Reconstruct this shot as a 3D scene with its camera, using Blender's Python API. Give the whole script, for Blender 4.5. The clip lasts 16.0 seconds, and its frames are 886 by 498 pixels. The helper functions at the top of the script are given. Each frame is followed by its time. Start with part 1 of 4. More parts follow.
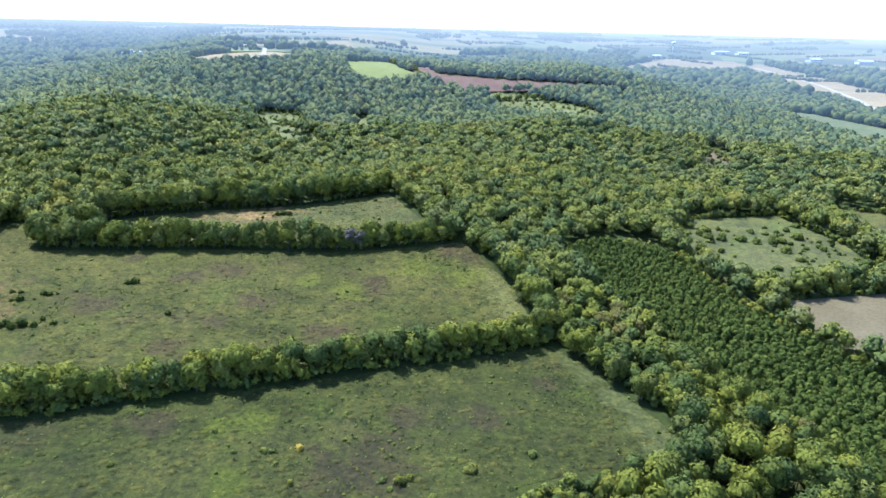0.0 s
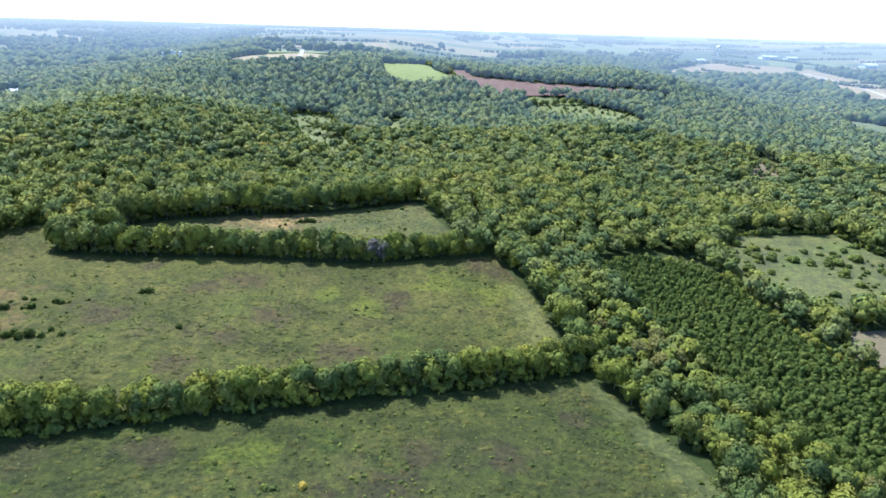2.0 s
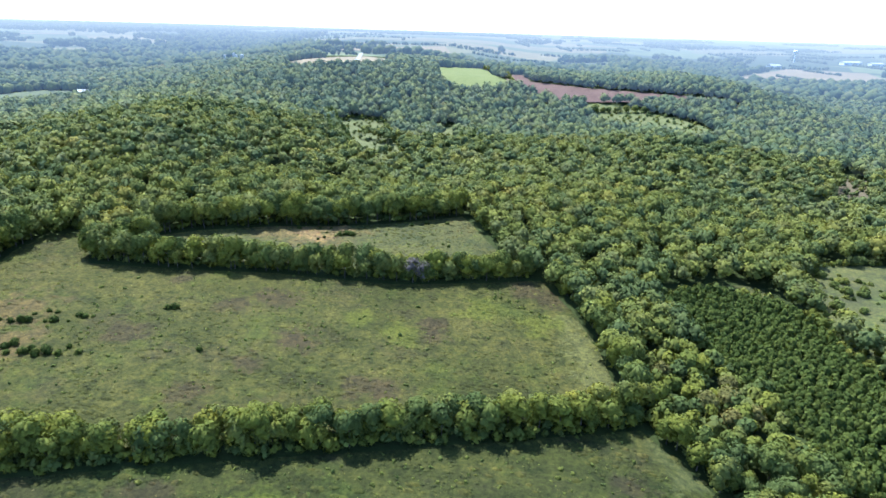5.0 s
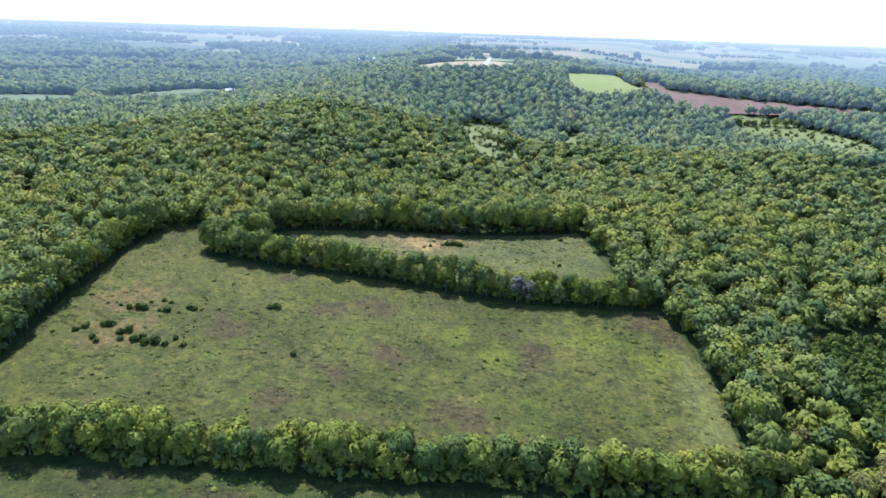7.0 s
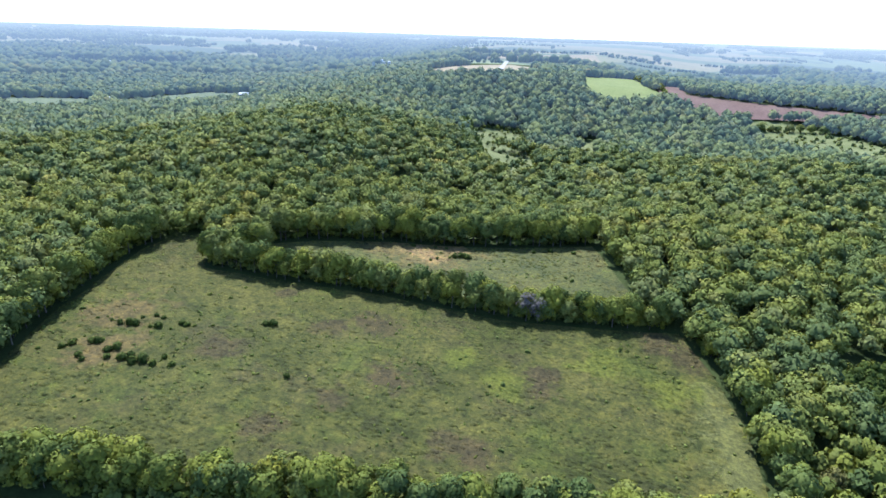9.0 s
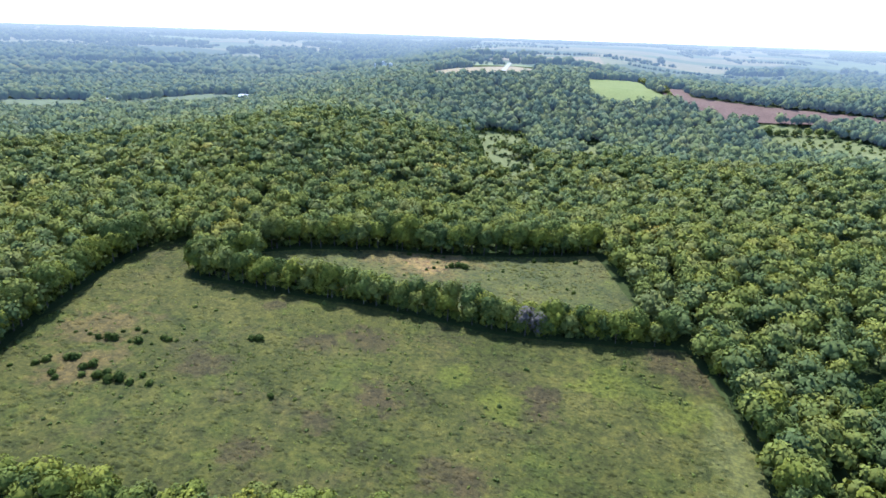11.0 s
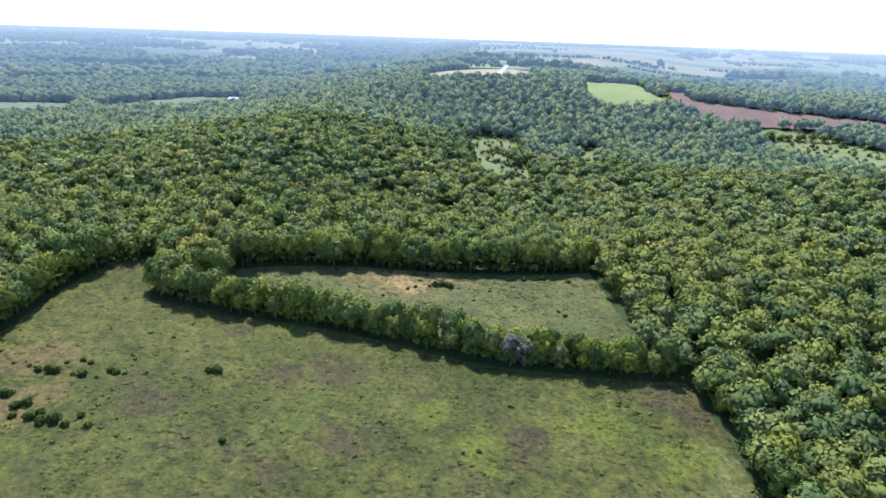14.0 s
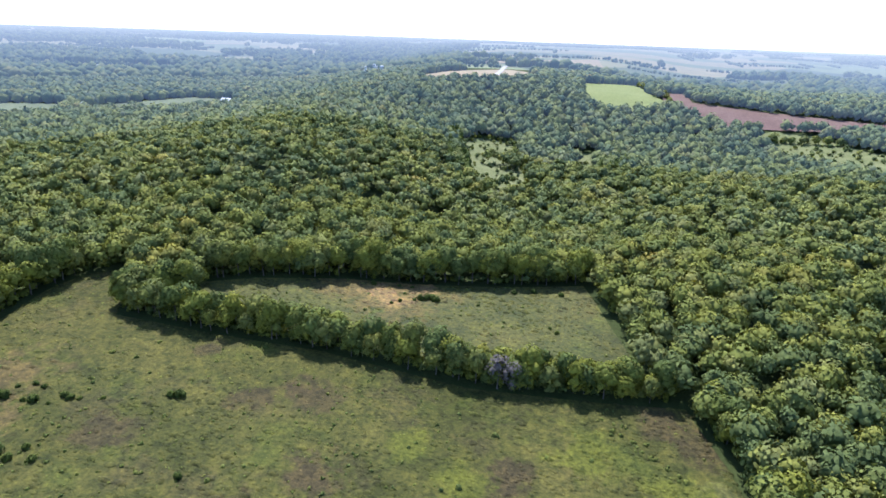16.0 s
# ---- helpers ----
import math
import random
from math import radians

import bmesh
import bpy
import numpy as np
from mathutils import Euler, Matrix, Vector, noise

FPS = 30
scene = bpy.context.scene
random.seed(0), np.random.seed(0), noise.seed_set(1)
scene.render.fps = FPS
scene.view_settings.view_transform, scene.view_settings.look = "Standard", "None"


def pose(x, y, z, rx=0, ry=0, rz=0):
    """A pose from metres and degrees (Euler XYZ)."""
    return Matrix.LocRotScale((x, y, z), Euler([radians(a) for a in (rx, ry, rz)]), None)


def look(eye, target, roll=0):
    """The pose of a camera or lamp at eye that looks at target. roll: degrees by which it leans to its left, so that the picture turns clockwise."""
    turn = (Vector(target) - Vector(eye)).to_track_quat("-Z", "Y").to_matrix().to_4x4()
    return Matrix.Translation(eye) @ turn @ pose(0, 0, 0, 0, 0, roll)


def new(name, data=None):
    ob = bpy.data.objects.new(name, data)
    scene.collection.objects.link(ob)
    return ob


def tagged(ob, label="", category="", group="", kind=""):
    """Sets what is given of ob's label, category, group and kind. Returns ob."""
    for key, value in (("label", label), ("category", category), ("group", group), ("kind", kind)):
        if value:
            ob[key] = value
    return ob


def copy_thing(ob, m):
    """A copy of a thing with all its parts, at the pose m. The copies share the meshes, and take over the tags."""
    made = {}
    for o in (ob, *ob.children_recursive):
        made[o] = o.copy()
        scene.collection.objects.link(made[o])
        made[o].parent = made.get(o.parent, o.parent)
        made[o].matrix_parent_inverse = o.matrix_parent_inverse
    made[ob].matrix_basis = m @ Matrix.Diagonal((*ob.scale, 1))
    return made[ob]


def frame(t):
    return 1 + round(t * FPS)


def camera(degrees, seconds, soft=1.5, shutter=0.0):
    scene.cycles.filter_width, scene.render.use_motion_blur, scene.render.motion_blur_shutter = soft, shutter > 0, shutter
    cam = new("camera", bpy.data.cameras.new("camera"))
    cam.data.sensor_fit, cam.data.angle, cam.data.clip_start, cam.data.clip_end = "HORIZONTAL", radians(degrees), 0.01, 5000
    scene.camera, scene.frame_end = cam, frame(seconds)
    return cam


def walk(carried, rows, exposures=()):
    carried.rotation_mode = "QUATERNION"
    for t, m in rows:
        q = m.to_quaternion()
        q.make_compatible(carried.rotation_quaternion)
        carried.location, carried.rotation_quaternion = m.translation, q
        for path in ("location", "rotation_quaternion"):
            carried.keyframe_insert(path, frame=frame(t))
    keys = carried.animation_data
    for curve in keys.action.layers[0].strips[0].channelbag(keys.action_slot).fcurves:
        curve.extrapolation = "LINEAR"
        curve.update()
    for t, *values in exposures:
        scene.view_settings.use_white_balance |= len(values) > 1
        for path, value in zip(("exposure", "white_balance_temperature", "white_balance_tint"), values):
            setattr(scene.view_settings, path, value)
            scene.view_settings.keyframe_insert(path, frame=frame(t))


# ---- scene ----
cam = camera(73.0, 16.0, 1.6)
EXPOSURE = 1.0
PATH = [
    (0, (0.00, 0.00, 95.00), (-0.00, 93.65, 59.94), 1.33),
    (0.5, (0.66, 3.92, 95.06), (0.79, 97.61, 60.11), 1.42),
    (1, (1.19, 7.55, 95.01), (0.40, 101.25, 60.09), 1.50),
    (1.5, (1.88, 11.17, 94.99), (-1.32, 104.83, 60.09), 1.57),
    (2, (2.45, 14.72, 95.01), (-3.14, 108.27, 60.13), 1.60),
    (2.5, (2.98, 18.26, 94.95), (-6.61, 111.50, 60.11), 1.60),
    (3, (3.38, 21.67, 94.91), (-8.18, 114.70, 60.10), 1.60),
    (5.5, (4.54, 39.49, 95.07), (-12.58, 131.77, 60.55), 1.71),
    (6, (4.66, 43.11, 94.89), (-19.65, 133.74, 60.33), 1.76),
    (6.5, (4.88, 46.82, 94.77), (-26.28, 135.34, 60.21), 1.77),
    (7, (4.88, 50.21, 94.67), (-28.48, 137.93, 60.16), 1.77),
    (7.5, (4.69, 53.43, 94.71), (-29.86, 140.73, 60.28), 1.76),
    (8, (4.52, 56.65, 94.72), (-30.80, 143.69, 60.42), 1.72),
    (8.5, (4.32, 59.68, 94.75), (-31.39, 146.60, 60.54), 1.70),
    (9, (4.04, 62.66, 94.82), (-31.92, 149.50, 60.70), 1.71),
    (11.5, (2.21, 76.32, 94.79), (-34.30, 163.05, 60.94), 1.80),
    (12, (1.90, 80.11, 94.91), (-34.60, 166.88, 61.16), 1.82),
    (12.5, (1.58, 83.22, 94.85), (-34.93, 170.00, 61.15), 1.81),
    (13, (1.44, 86.37, 94.74), (-35.06, 173.18, 61.08), 1.82),
    (13.5, (1.36, 89.82, 94.76), (-35.09, 176.66, 61.13), 1.84),
    (14, (1.31, 92.58, 94.71), (-35.18, 179.39, 61.07), 1.83),
    (14.5, (1.36, 95.61, 94.72), (-35.14, 182.42, 61.09), 1.83),
    (15, (1.35, 98.83, 94.70), (-35.15, 185.65, 61.09), 1.84),
    (15.5, (1.16, 102.22, 94.54), (-35.43, 189.01, 60.95), 1.86),
    (16, (1.06, 106.68, 94.55), (-35.53, 193.47, 60.96), 1.90),
]
walk(cam, [(t, look(eye, target, roll)) for t, eye, target, roll in PATH], [(0, EXPOSURE, 5320, 8), (5, EXPOSURE, 5320, 8), (9, EXPOSURE - 0.08, 5320, 9), (15.4, EXPOSURE - 0.12, 5340, 10), (16, EXPOSURE - 0.15, 5520, 16)])

# ---- world, sun, exposure ----
SUN_AZ, SUN_EL = 40.0, 59.0          # degrees to the left of the first view, and above the horizon
sun_dir = Vector((-math.sin(radians(SUN_AZ)) * math.cos(radians(SUN_EL)), math.cos(radians(SUN_AZ)) * math.cos(radians(SUN_EL)), math.sin(radians(SUN_EL))))
world = bpy.data.worlds.new("sky")
scene.world = world
world.use_nodes = True
wt = world.node_tree
sky = wt.nodes.new("ShaderNodeTexSky")
sky.sky_type, sky.sun_disc = "NISHITA", False
sky.sun_elevation, sky.sun_rotation = radians(SUN_EL), radians(-SUN_AZ)
sky.altitude, sky.air_density, sky.dust_density, sky.ozone_density = 0.0, 0.8, 0.3, 1.0
wt.links.new(sky.outputs["Color"], wt.nodes["Background"].inputs["Color"])
wt.nodes["Background"].inputs["Strength"].default_value = 0.17
sun_data = bpy.data.lights.new("sun", "SUN")
sun_data.energy, sun_data.angle, sun_data.color = 4.4, radians(0.6), (1.0, 0.96, 0.90)
sun = new("sun", sun_data)
sun.matrix_world = look(sun_dir * 500, (0, 0, 0))

# ---- the lie of the land ----
SPUR_LEFT = [(-235, 385), (-265, 450), (-285, 520), (-330, 640)]
SPUR_RIGHT = [(15, 340), (40, 400), (75, 480), (140, 620)]
HOLLOW = [(-95, 390), (-110, 480), (-130, 560)]


def ease(a, b, x):
    t = np.clip((x - a) / (b - a), 0, 1)
    return t * t * (3 - 2 * t)


def along(x, y, line):
    """Distance from a broken line."""
    best = np.full(np.shape(x), 1e12)
    for (ax, ay), (bx, by) in zip(line, line[1:]):
        dx, dy = bx - ax, by - ay
        t = np.clip(((x - ax) * dx + (y - ay) * dy) / (dx * dx + dy * dy), 0, 1)
        best = np.minimum(best, (x - ax - t * dx) ** 2 + (y - ay - t * dy) ** 2)
    return np.sqrt(best)


def swell(x, y, line, width):
    return np.exp(-along(x, y, line) ** 2 / (2 * width * width))


def land(x, y):
    """Height of the ground: tilted bottom land, two wooded spurs, a plateau, and rising distance."""
    x, y = np.asarray(x, float), np.asarray(y, float)
    z = -3 - 0.05 * (np.clip(x, -190, 50) + 40) + 0.02 * (np.clip(y, 0, 330) - 200)
    z = z + 18 * swell(x, y, SPUR_LEFT, 70) + 12 * swell(x, y, SPUR_RIGHT, 55) - 6 * swell(x, y, HOLLOW, 45)
    z = z + 37 * ease(580, 810, y - 0.1 * np.abs(x + 150)) * (1 - ease(170, 420, x)) * (1 - ease(0, 420, -x - 200 - 0.3 * (y - 600)))
    z = z - 22 * ease(880, 1350, y) * ease(-320, -60, x) * (1 - ease(170, 420, x))
    z = z + 4 * ease(60, 220, x) * (1 - ease(300, 600, x))
    far = np.hypot(x, y)
    return z + ease(1500, 4800, far) * (69 + 7 * ease(200, 2500, -x) - z)


def at(x, y):
    return float(land(x, y))


def value_noise(x, y, cell, seed):
    """Smooth noise from 0 to 1 over the plan."""
    g = np.random.default_rng(seed).random((64, 64))
    u, v = np.asarray(x) / cell, np.asarray(y) / cell
    i, j = np.floor(u).astype(int), np.floor(v).astype(int)
    a, b = u - i, v - j
    a, b = a * a * (3 - 2 * a), b * b * (3 - 2 * b)
    i0, j0, i1, j1 = i % 64, j % 64, (i + 1) % 64, (j + 1) % 64
    return (g[i0, j0] * (1 - a) + g[i1, j0] * a) * (1 - b) + (g[i0, j1] * (1 - a) + g[i1, j1] * a) * b


def inside(x, y, poly):
    x, y = np.asarray(x, float), np.asarray(y, float)
    hit = np.zeros(x.shape, bool)
    for (ax, ay), (bx, by) in zip(poly, poly[1:] + poly[:1]):
        cross = (ay > y) != (by > y)
        with np.errstate(divide="ignore", invalid="ignore"):
            hit ^= cross & (x < (bx - ax) * (y - ay) / ((by - ay) or 1e-9) + ax)
    return hit


# ---- plan of the open ground ----
MEADOW_LOW = [(-230, 78), (-110, 124), (-60, 143), (-30, 154), (4, 167), (38, 180), (50, 164), (58, 149), (65, 136), (60, 126), (40, 122), (20, 114), (6, 104), (4, 40), (0, -90), (-230, -90)]
MEADOW_MID = [(-149, 117), (-157, 131), (-166, 148), (-173, 160), (-183, 179), (-187, 193), (-194, 211), (-200, 229), (-199, 243), (-192, 250), (-184, 252), (-166, 228), (-134, 234), (-96, 243), (-48, 246), (-9, 256), (9, 262), (20, 244), (29, 222), (33, 198), (34, 186), (0, 172), (-40, 158), (-110, 132)]
MEADOW_BACK = [(-160, 258), (-145, 272), (-116, 290), (-73, 307), (-31, 321), (-16, 293), (-1, 268), (-40, 256), (-96, 252), (-140, 244)]
MEADOW_EAST = [(124, 300), (132, 312), (145, 317), (186, 322), (191, 302), (197, 277), (194, 253), (198, 247), (176, 234), (154, 228), (137, 227), (127, 230), (119, 238), (116, 265)]
MEADOW_FAR_EAST = [(220, 338), (256, 328), (225, 255), (206, 250)]
FIELD_BROWN = [(131, 203), (136, 217), (152, 219), (181, 223), (202, 228), (204, 150), (146, 158), (138, 179)]
PINES = [(56, 262), (75, 275), (96, 270), (106, 264), (112, 241), (117, 215), (127, 190), (140, 155), (160, 105), (120, 100), (106, 114), (99, 130), (91, 150), (82, 172), (78, 190), (72, 211), (62, 236)]
GLADE = [(-187, 570), (-182, 609), (-153, 619), (-138, 590), (-118, 540), (-98, 478), (-108, 452), (-145, 486)]
GLADE_SMALL = [(-94, 620), (-81, 625), (-70, 553), (-80, 549)]
GLADE_BROWN = [(84, 281), (92, 283), (101, 282), (99, 275), (94, 270), (86, 271), (82, 275)]
GLADE_EAST = [(223, 510), (239, 503), (194, 401), (180, 408)]
STRIP = [(46, 728), (62, 740), (93, 735), (116, 712), (140, 693), (162, 660), (158, 590), (136, 578), (108, 612), (90, 640), (71, 664), (54, 682)]
FIELD_GREEN = [(-153, 890), (-96, 1000), (-56, 827), (-30, 772), (-56, 742), (-92, 728), (-114, 744), (-129, 800)]
FIELD_RED = [(-54, 868), (-26, 900), (-14, 806), (54, 802), (155, 779), (215, 770), (215, 752), (147, 746), (92, 746), (46, 740), (22, 734), (-9, 744), (-37, 766)]
DARK_ROW = [(-192, 590), (-182, 562), (-167, 528), (-148, 484), (-134, 452)]
DARK_STAND = [(-75, 589), (-53, 618), (-42, 572), (-60, 531)]
DARK_SPUR = [(-400, 552), (-353, 546), (-290, 517), (-250, 455), (-262, 440), (-300, 455)]
OPEN = [MEADOW_LOW, MEADOW_MID, MEADOW_BACK, MEADOW_EAST, MEADOW_FAR_EAST, FIELD_BROWN, PINES, GLADE, GLADE_SMALL, GLADE_BROWN, GLADE_EAST, STRIP, FIELD_GREEN, FIELD_RED]
FAR_FIELDS = {
    "tan_field": [[(-379, 886), (-371, 983), (-309, 1093), (-261, 1059), (-185, 830), (-226, 800), (-309, 770)], [(-338, 1342), (-223, 1517), (-291, 1846), (-449, 1521), (-458, 1313)],
                  [(800, 1700), (740, 1420), (640, 1040), (560, 800), (660, 880), (785, 1106), (886, 1509), (951, 1929)],
                  [(430, 1600), (526, 1777), (731, 2099), (918, 2011), (850, 1720), (680, 1640)], [(1062, 1943), (1198, 1712), (1290, 1848), (1113, 2039)],
                  [(-2000, 2010), (-1820, 2230), (-1850, 2290), (-2040, 2060)]],
    "pale_green_field": [[(-233, 1502), (158, 1610), (166, 1831), (-157, 1847)], [(-746, 530), (-678, 570), (-652, 561), (-575, 500), (-615, 460), (-690, 455)],
                         [(-634, 561), (-631, 624), (-620, 715), (-543, 714), (-488, 645), (-530, 585), (-570, 530)], [(-1310, 974), (-1053, 1113), (-1135, 1195), (-1389, 1029)],
                         [(437, 823), (473, 786), (490, 670), (540, 600), (410, 505), (385, 575), (395, 690)]],
}

# ---- materials ----


class Nodes:
    """Short hand for building a node material."""

    def __init__(self, name):
        self.mat = bpy.data.materials.new(name)
        self.mat.use_nodes = True
        self.tree = self.mat.node_tree
        self.bsdf = self.tree.nodes["Principled BSDF"]
        self.out = self.tree.nodes["Material Output"]
        self.surface = self.bsdf.outputs[0]

    def add(self, kind, **inputs):
        n = self.tree.nodes.new(kind)
        for key, value in inputs.items():
            self.put(n, key.replace("_", " "), value)
        return n

    def put(self, n, key, value):
        if isinstance(value, bpy.types.NodeSocket):
            self.tree.links.new(value, n.inputs[key])
        else:
            n.inputs[key].default_value = value

    def place(self):
        return self.add("ShaderNodeNewGeometry").outputs["Position"]

    def noise(self, scale, detail=3.0, rough=0.55, vector=None):
        n = self.add("ShaderNodeTexNoise", Scale=scale, Detail=detail, Roughness=rough)
        self.put(n, "Vector", vector or self.place())
        return n.outputs["Fac"]

    def ramp(self, fac, stops, ease_in="LINEAR"):
        n = self.add("ShaderNodeValToRGB")
        self.put(n, "Fac", fac)
        n.color_ramp.interpolation = ease_in
        e = n.color_ramp.elements
        while len(e) < len(stops):
            e.new(0.5)
        for k, (p, c) in enumerate(stops):
            e[k].position, e[k].color = p, (*c, 1) if len(c) == 3 else c
        return n.outputs["Color"]

    def mix(self, fac, a, b, blend="MIX"):
        n = self.tree.nodes.new("ShaderNodeMix")
        n.data_type, n.blend_type = "RGBA", blend
        for k, v in ((0, fac), (6, a), (7, b)):
            if isinstance(v, bpy.types.NodeSocket):
                self.tree.links.new(v, n.inputs[k])
            else:
                n.inputs[k].default_value = (*v, 1) if isinstance(v, tuple) else v
        return n.outputs[2]

    def maths(self, op, a, b=0.0):
        n = self.tree.nodes.new("ShaderNodeMath")
        n.operation = op
        for k, v in ((0, a), (1, b)):
            if isinstance(v, bpy.types.NodeSocket):
                self.tree.links.new(v, n.inputs[k])
            else:
                n.inputs[k].default_value = v
        return n.outputs[0]

    def bump(self, height, strength, distance):
        n = self.add("ShaderNodeBump", Height=height, Strength=strength, Distance=distance)
        self.tree.links.new(n.outputs["Normal"], self.bsdf.inputs["Normal"])

    def set(self, **inputs):
        for key, value in inputs.items():
            self.put(self.bsdf, key.replace("_", " "), value)
        return self

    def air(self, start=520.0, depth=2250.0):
        """Haze painted onto far surfaces as emission, stronger with distance from the origin."""
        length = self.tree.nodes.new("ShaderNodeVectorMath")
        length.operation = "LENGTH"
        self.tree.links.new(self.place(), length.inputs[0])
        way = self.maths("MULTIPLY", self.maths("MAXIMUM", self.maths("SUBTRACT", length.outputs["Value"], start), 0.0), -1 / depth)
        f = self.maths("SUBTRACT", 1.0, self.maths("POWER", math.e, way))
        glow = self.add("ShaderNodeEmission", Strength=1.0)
        self.put(glow, "Color", self.ramp(self.maths("DIVIDE", length.outputs["Value"], 5000.0), HAZE_GLOW))
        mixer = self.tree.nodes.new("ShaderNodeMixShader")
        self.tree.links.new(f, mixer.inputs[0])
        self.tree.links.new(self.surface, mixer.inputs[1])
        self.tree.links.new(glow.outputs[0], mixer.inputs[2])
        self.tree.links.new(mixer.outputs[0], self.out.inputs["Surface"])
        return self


# Glow colours of the painted haze: blue nearby, whitish towards the horizon.
HAZE_GLOW = [(0.12, (0.155, 0.222, 0.385)), (0.40, (0.225, 0.295, 0.425)), (0.88, (0.46, 0.51, 0.57))]


SAND, TAN, WEED, LUSH, PALE = (0.27, 0.180, 0.108), (0.140, 0.106, 0.048), (0.080, 0.064, 0.034), (0.122, 0.134, 0.026), (0.140, 0.142, 0.056)
SPOTS = [(-97, 290, 24, TAN), (-116, 283, 13, TAN), (-102, 289, 7, SAND), (-97, 286, 8, SAND), (-91, 285, 7, SAND), (-88, 297, 8, SAND), (-150, 172, 13, TAN), (-152, 166, 6, TAN), (-163, 190, 15, TAN)]
SPOTS += [(x, y, r, WEED) for x, y, r in ((4, 254, 9), (13, 249, 8), (-85, 223, 9), (-99, 215, 7), (-121, 187, 8), (-68, 198, 8), (-127, 228, 6), (-77, 182, 6), (-87, 164, 7), (-39, 180, 9), (-74, 128, 8), (-16, 119, 13), (-28, 215, 9), (-68, 198, 8), (-91, 224, 6), (-24, 114, 9), (13, 139, 7), (-9, 137, 6), (-27, 217, 8), (33, 156, 6), (-33, 180, 7))]
SPOTS += [(x, y, r, PALE) for x, y, r in ((42, 172, 5), (47, 163, 6), (52, 154, 7), (57, 146, 8), (59, 138, 9), (60, 130, 8), (17, 232, 7), (23, 222, 8), (25, 211, 9), (27, 200, 8))]
SPOTS += [(x, y, r, LUSH) for x, y, r in ((-13, 233, 10), (-36, 211, 8), (-53, 219, 7), (-50, 132, 7), (-57, 127, 5), (-49, 108, 6), (10, 230, 9))]


def shifted(n, p, dx, dy):
    m = n.add("ShaderNodeMapping")
    m.inputs["Location"].default_value = (dx, dy, 0)
    n.put(m, "Vector", p)
    return m.outputs[0]


def meadow_colour(n, dry, wash=(0.90, 0.90, 0.77)):
    """Rough grass: olive, fresh green and dead purple-brown weeds in drifts."""
    p = n.place()
    c = n.ramp(n.noise(0.03, 4, 0.6, p), [(0.32, (0.056, 0.062, 0.018)), (0.50, (0.083, 0.087, 0.025)), (0.68, (0.118, 0.112, 0.035))])
    streak = n.add("ShaderNodeMapping")
    streak.inputs["Rotation"].default_value = (0, 0, radians(-16))
    streak.inputs["Scale"].default_value = (0.25, 1.8, 1)
    n.put(streak, "Vector", p)
    c = n.mix(n.ramp(n.noise(0.06, 5, 0.65, streak.outputs[0]), [(0.45, (0, 0, 0)), (0.68, (0.6, 0.6, 0.6))]), c, (0.120, 0.112, 0.034))
    c = n.mix(n.ramp(n.noise(0.042, 5, 0.66, shifted(n, p, 90, 40)), [(0.53, (0, 0, 0)), (0.61, (dry, dry, dry))]), c, (0.080, 0.065, 0.038))
    c = n.mix(n.ramp(n.noise(0.05, 5, 0.65, shifted(n, p, 310, 70)), [(0.54, (0, 0, 0)), (0.66, (0.6, 0.6, 0.6))]), c, (0.090, 0.112, 0.024))
    c = n.mix(n.ramp(n.noise(0.16, 4, 0.7, shifted(n, p, 33, 170)), [(0.56, (0, 0, 0)), (0.68, (0.7, 0.7, 0.7))]), c, (0.040, 0.052, 0.016))
    wobble = n.maths("SUBTRACT", n.noise(0.16, 5, 0.7), 0.5)
    for x, y, r, tint in SPOTS:
        d = n.tree.nodes.new("ShaderNodeVectorMath")
        d.operation = "DISTANCE"
        n.tree.links.new(p, d.inputs[0])
        d.inputs[1].default_value = (x, y, at(x, y))
        near = n.maths("ADD", n.maths("DIVIDE", d.outputs["Value"], r), n.maths("MULTIPLY", wobble, 3.2))
        c = n.mix(n.ramp(near, [(0.5, (0.85, 0.85, 0.85)), (1.0, (0, 0, 0))]), c, tint)
    fine = n.ramp(n.noise(0.75, 4, 0.75), [(0.30, (0.45, 0.48, 0.5)), (0.5, (0.96, 0.92, 0.84)), (0.72, (1.6, 1.46, 1.15))])
    lump = n.ramp(n.noise(0.26, 3, 0.65), [(0.34, (0.70, 0.74, 0.78)), (0.5, (1.0, 1.0, 1.0)), (0.66, (1.24, 1.2, 1.08))])
    c = n.mix(1.0, c, lump, "MULTIPLY")
    c = n.mix(1.0, c, wash, "MULTIPLY")
    return n.mix(1.0, c, fine, "MULTIPLY")


def meadow_material(name, dry=0.4, wash=(0.90, 0.90, 0.77)):
    n = Nodes(name)
    n.set(Base_Color=meadow_colour(n, dry, wash), Roughness=0.9)
    n.bsdf.inputs["Specular IOR Level"].default_value = 0.15
    n.bump(n.noise(1.4, 5, 0.7), 0.8, 0.5)
    return n.mat


def soil_material(name, a, b, scale=0.05, air=False):
    n = Nodes(name)
    c = n.ramp(n.noise(scale, 5, 0.6), [(0.3, a), (0.7, b)])
    fine = n.ramp(n.noise(scale * 14, 3, 0.7), [(0.3, (0.8, 0.8, 0.8)), (0.7, (1.15, 1.15, 1.15))])
    n.set(Base_Color=n.mix(1.0, c, fine, "MULTIPLY"), Roughness=0.95)
    n.bsdf.inputs["Specular IOR Level"].default_value = 0.1
    n.bump(n.noise(1.1, 4, 0.6), 0.5, 0.3)
    return n.air().mat if air else n.mat


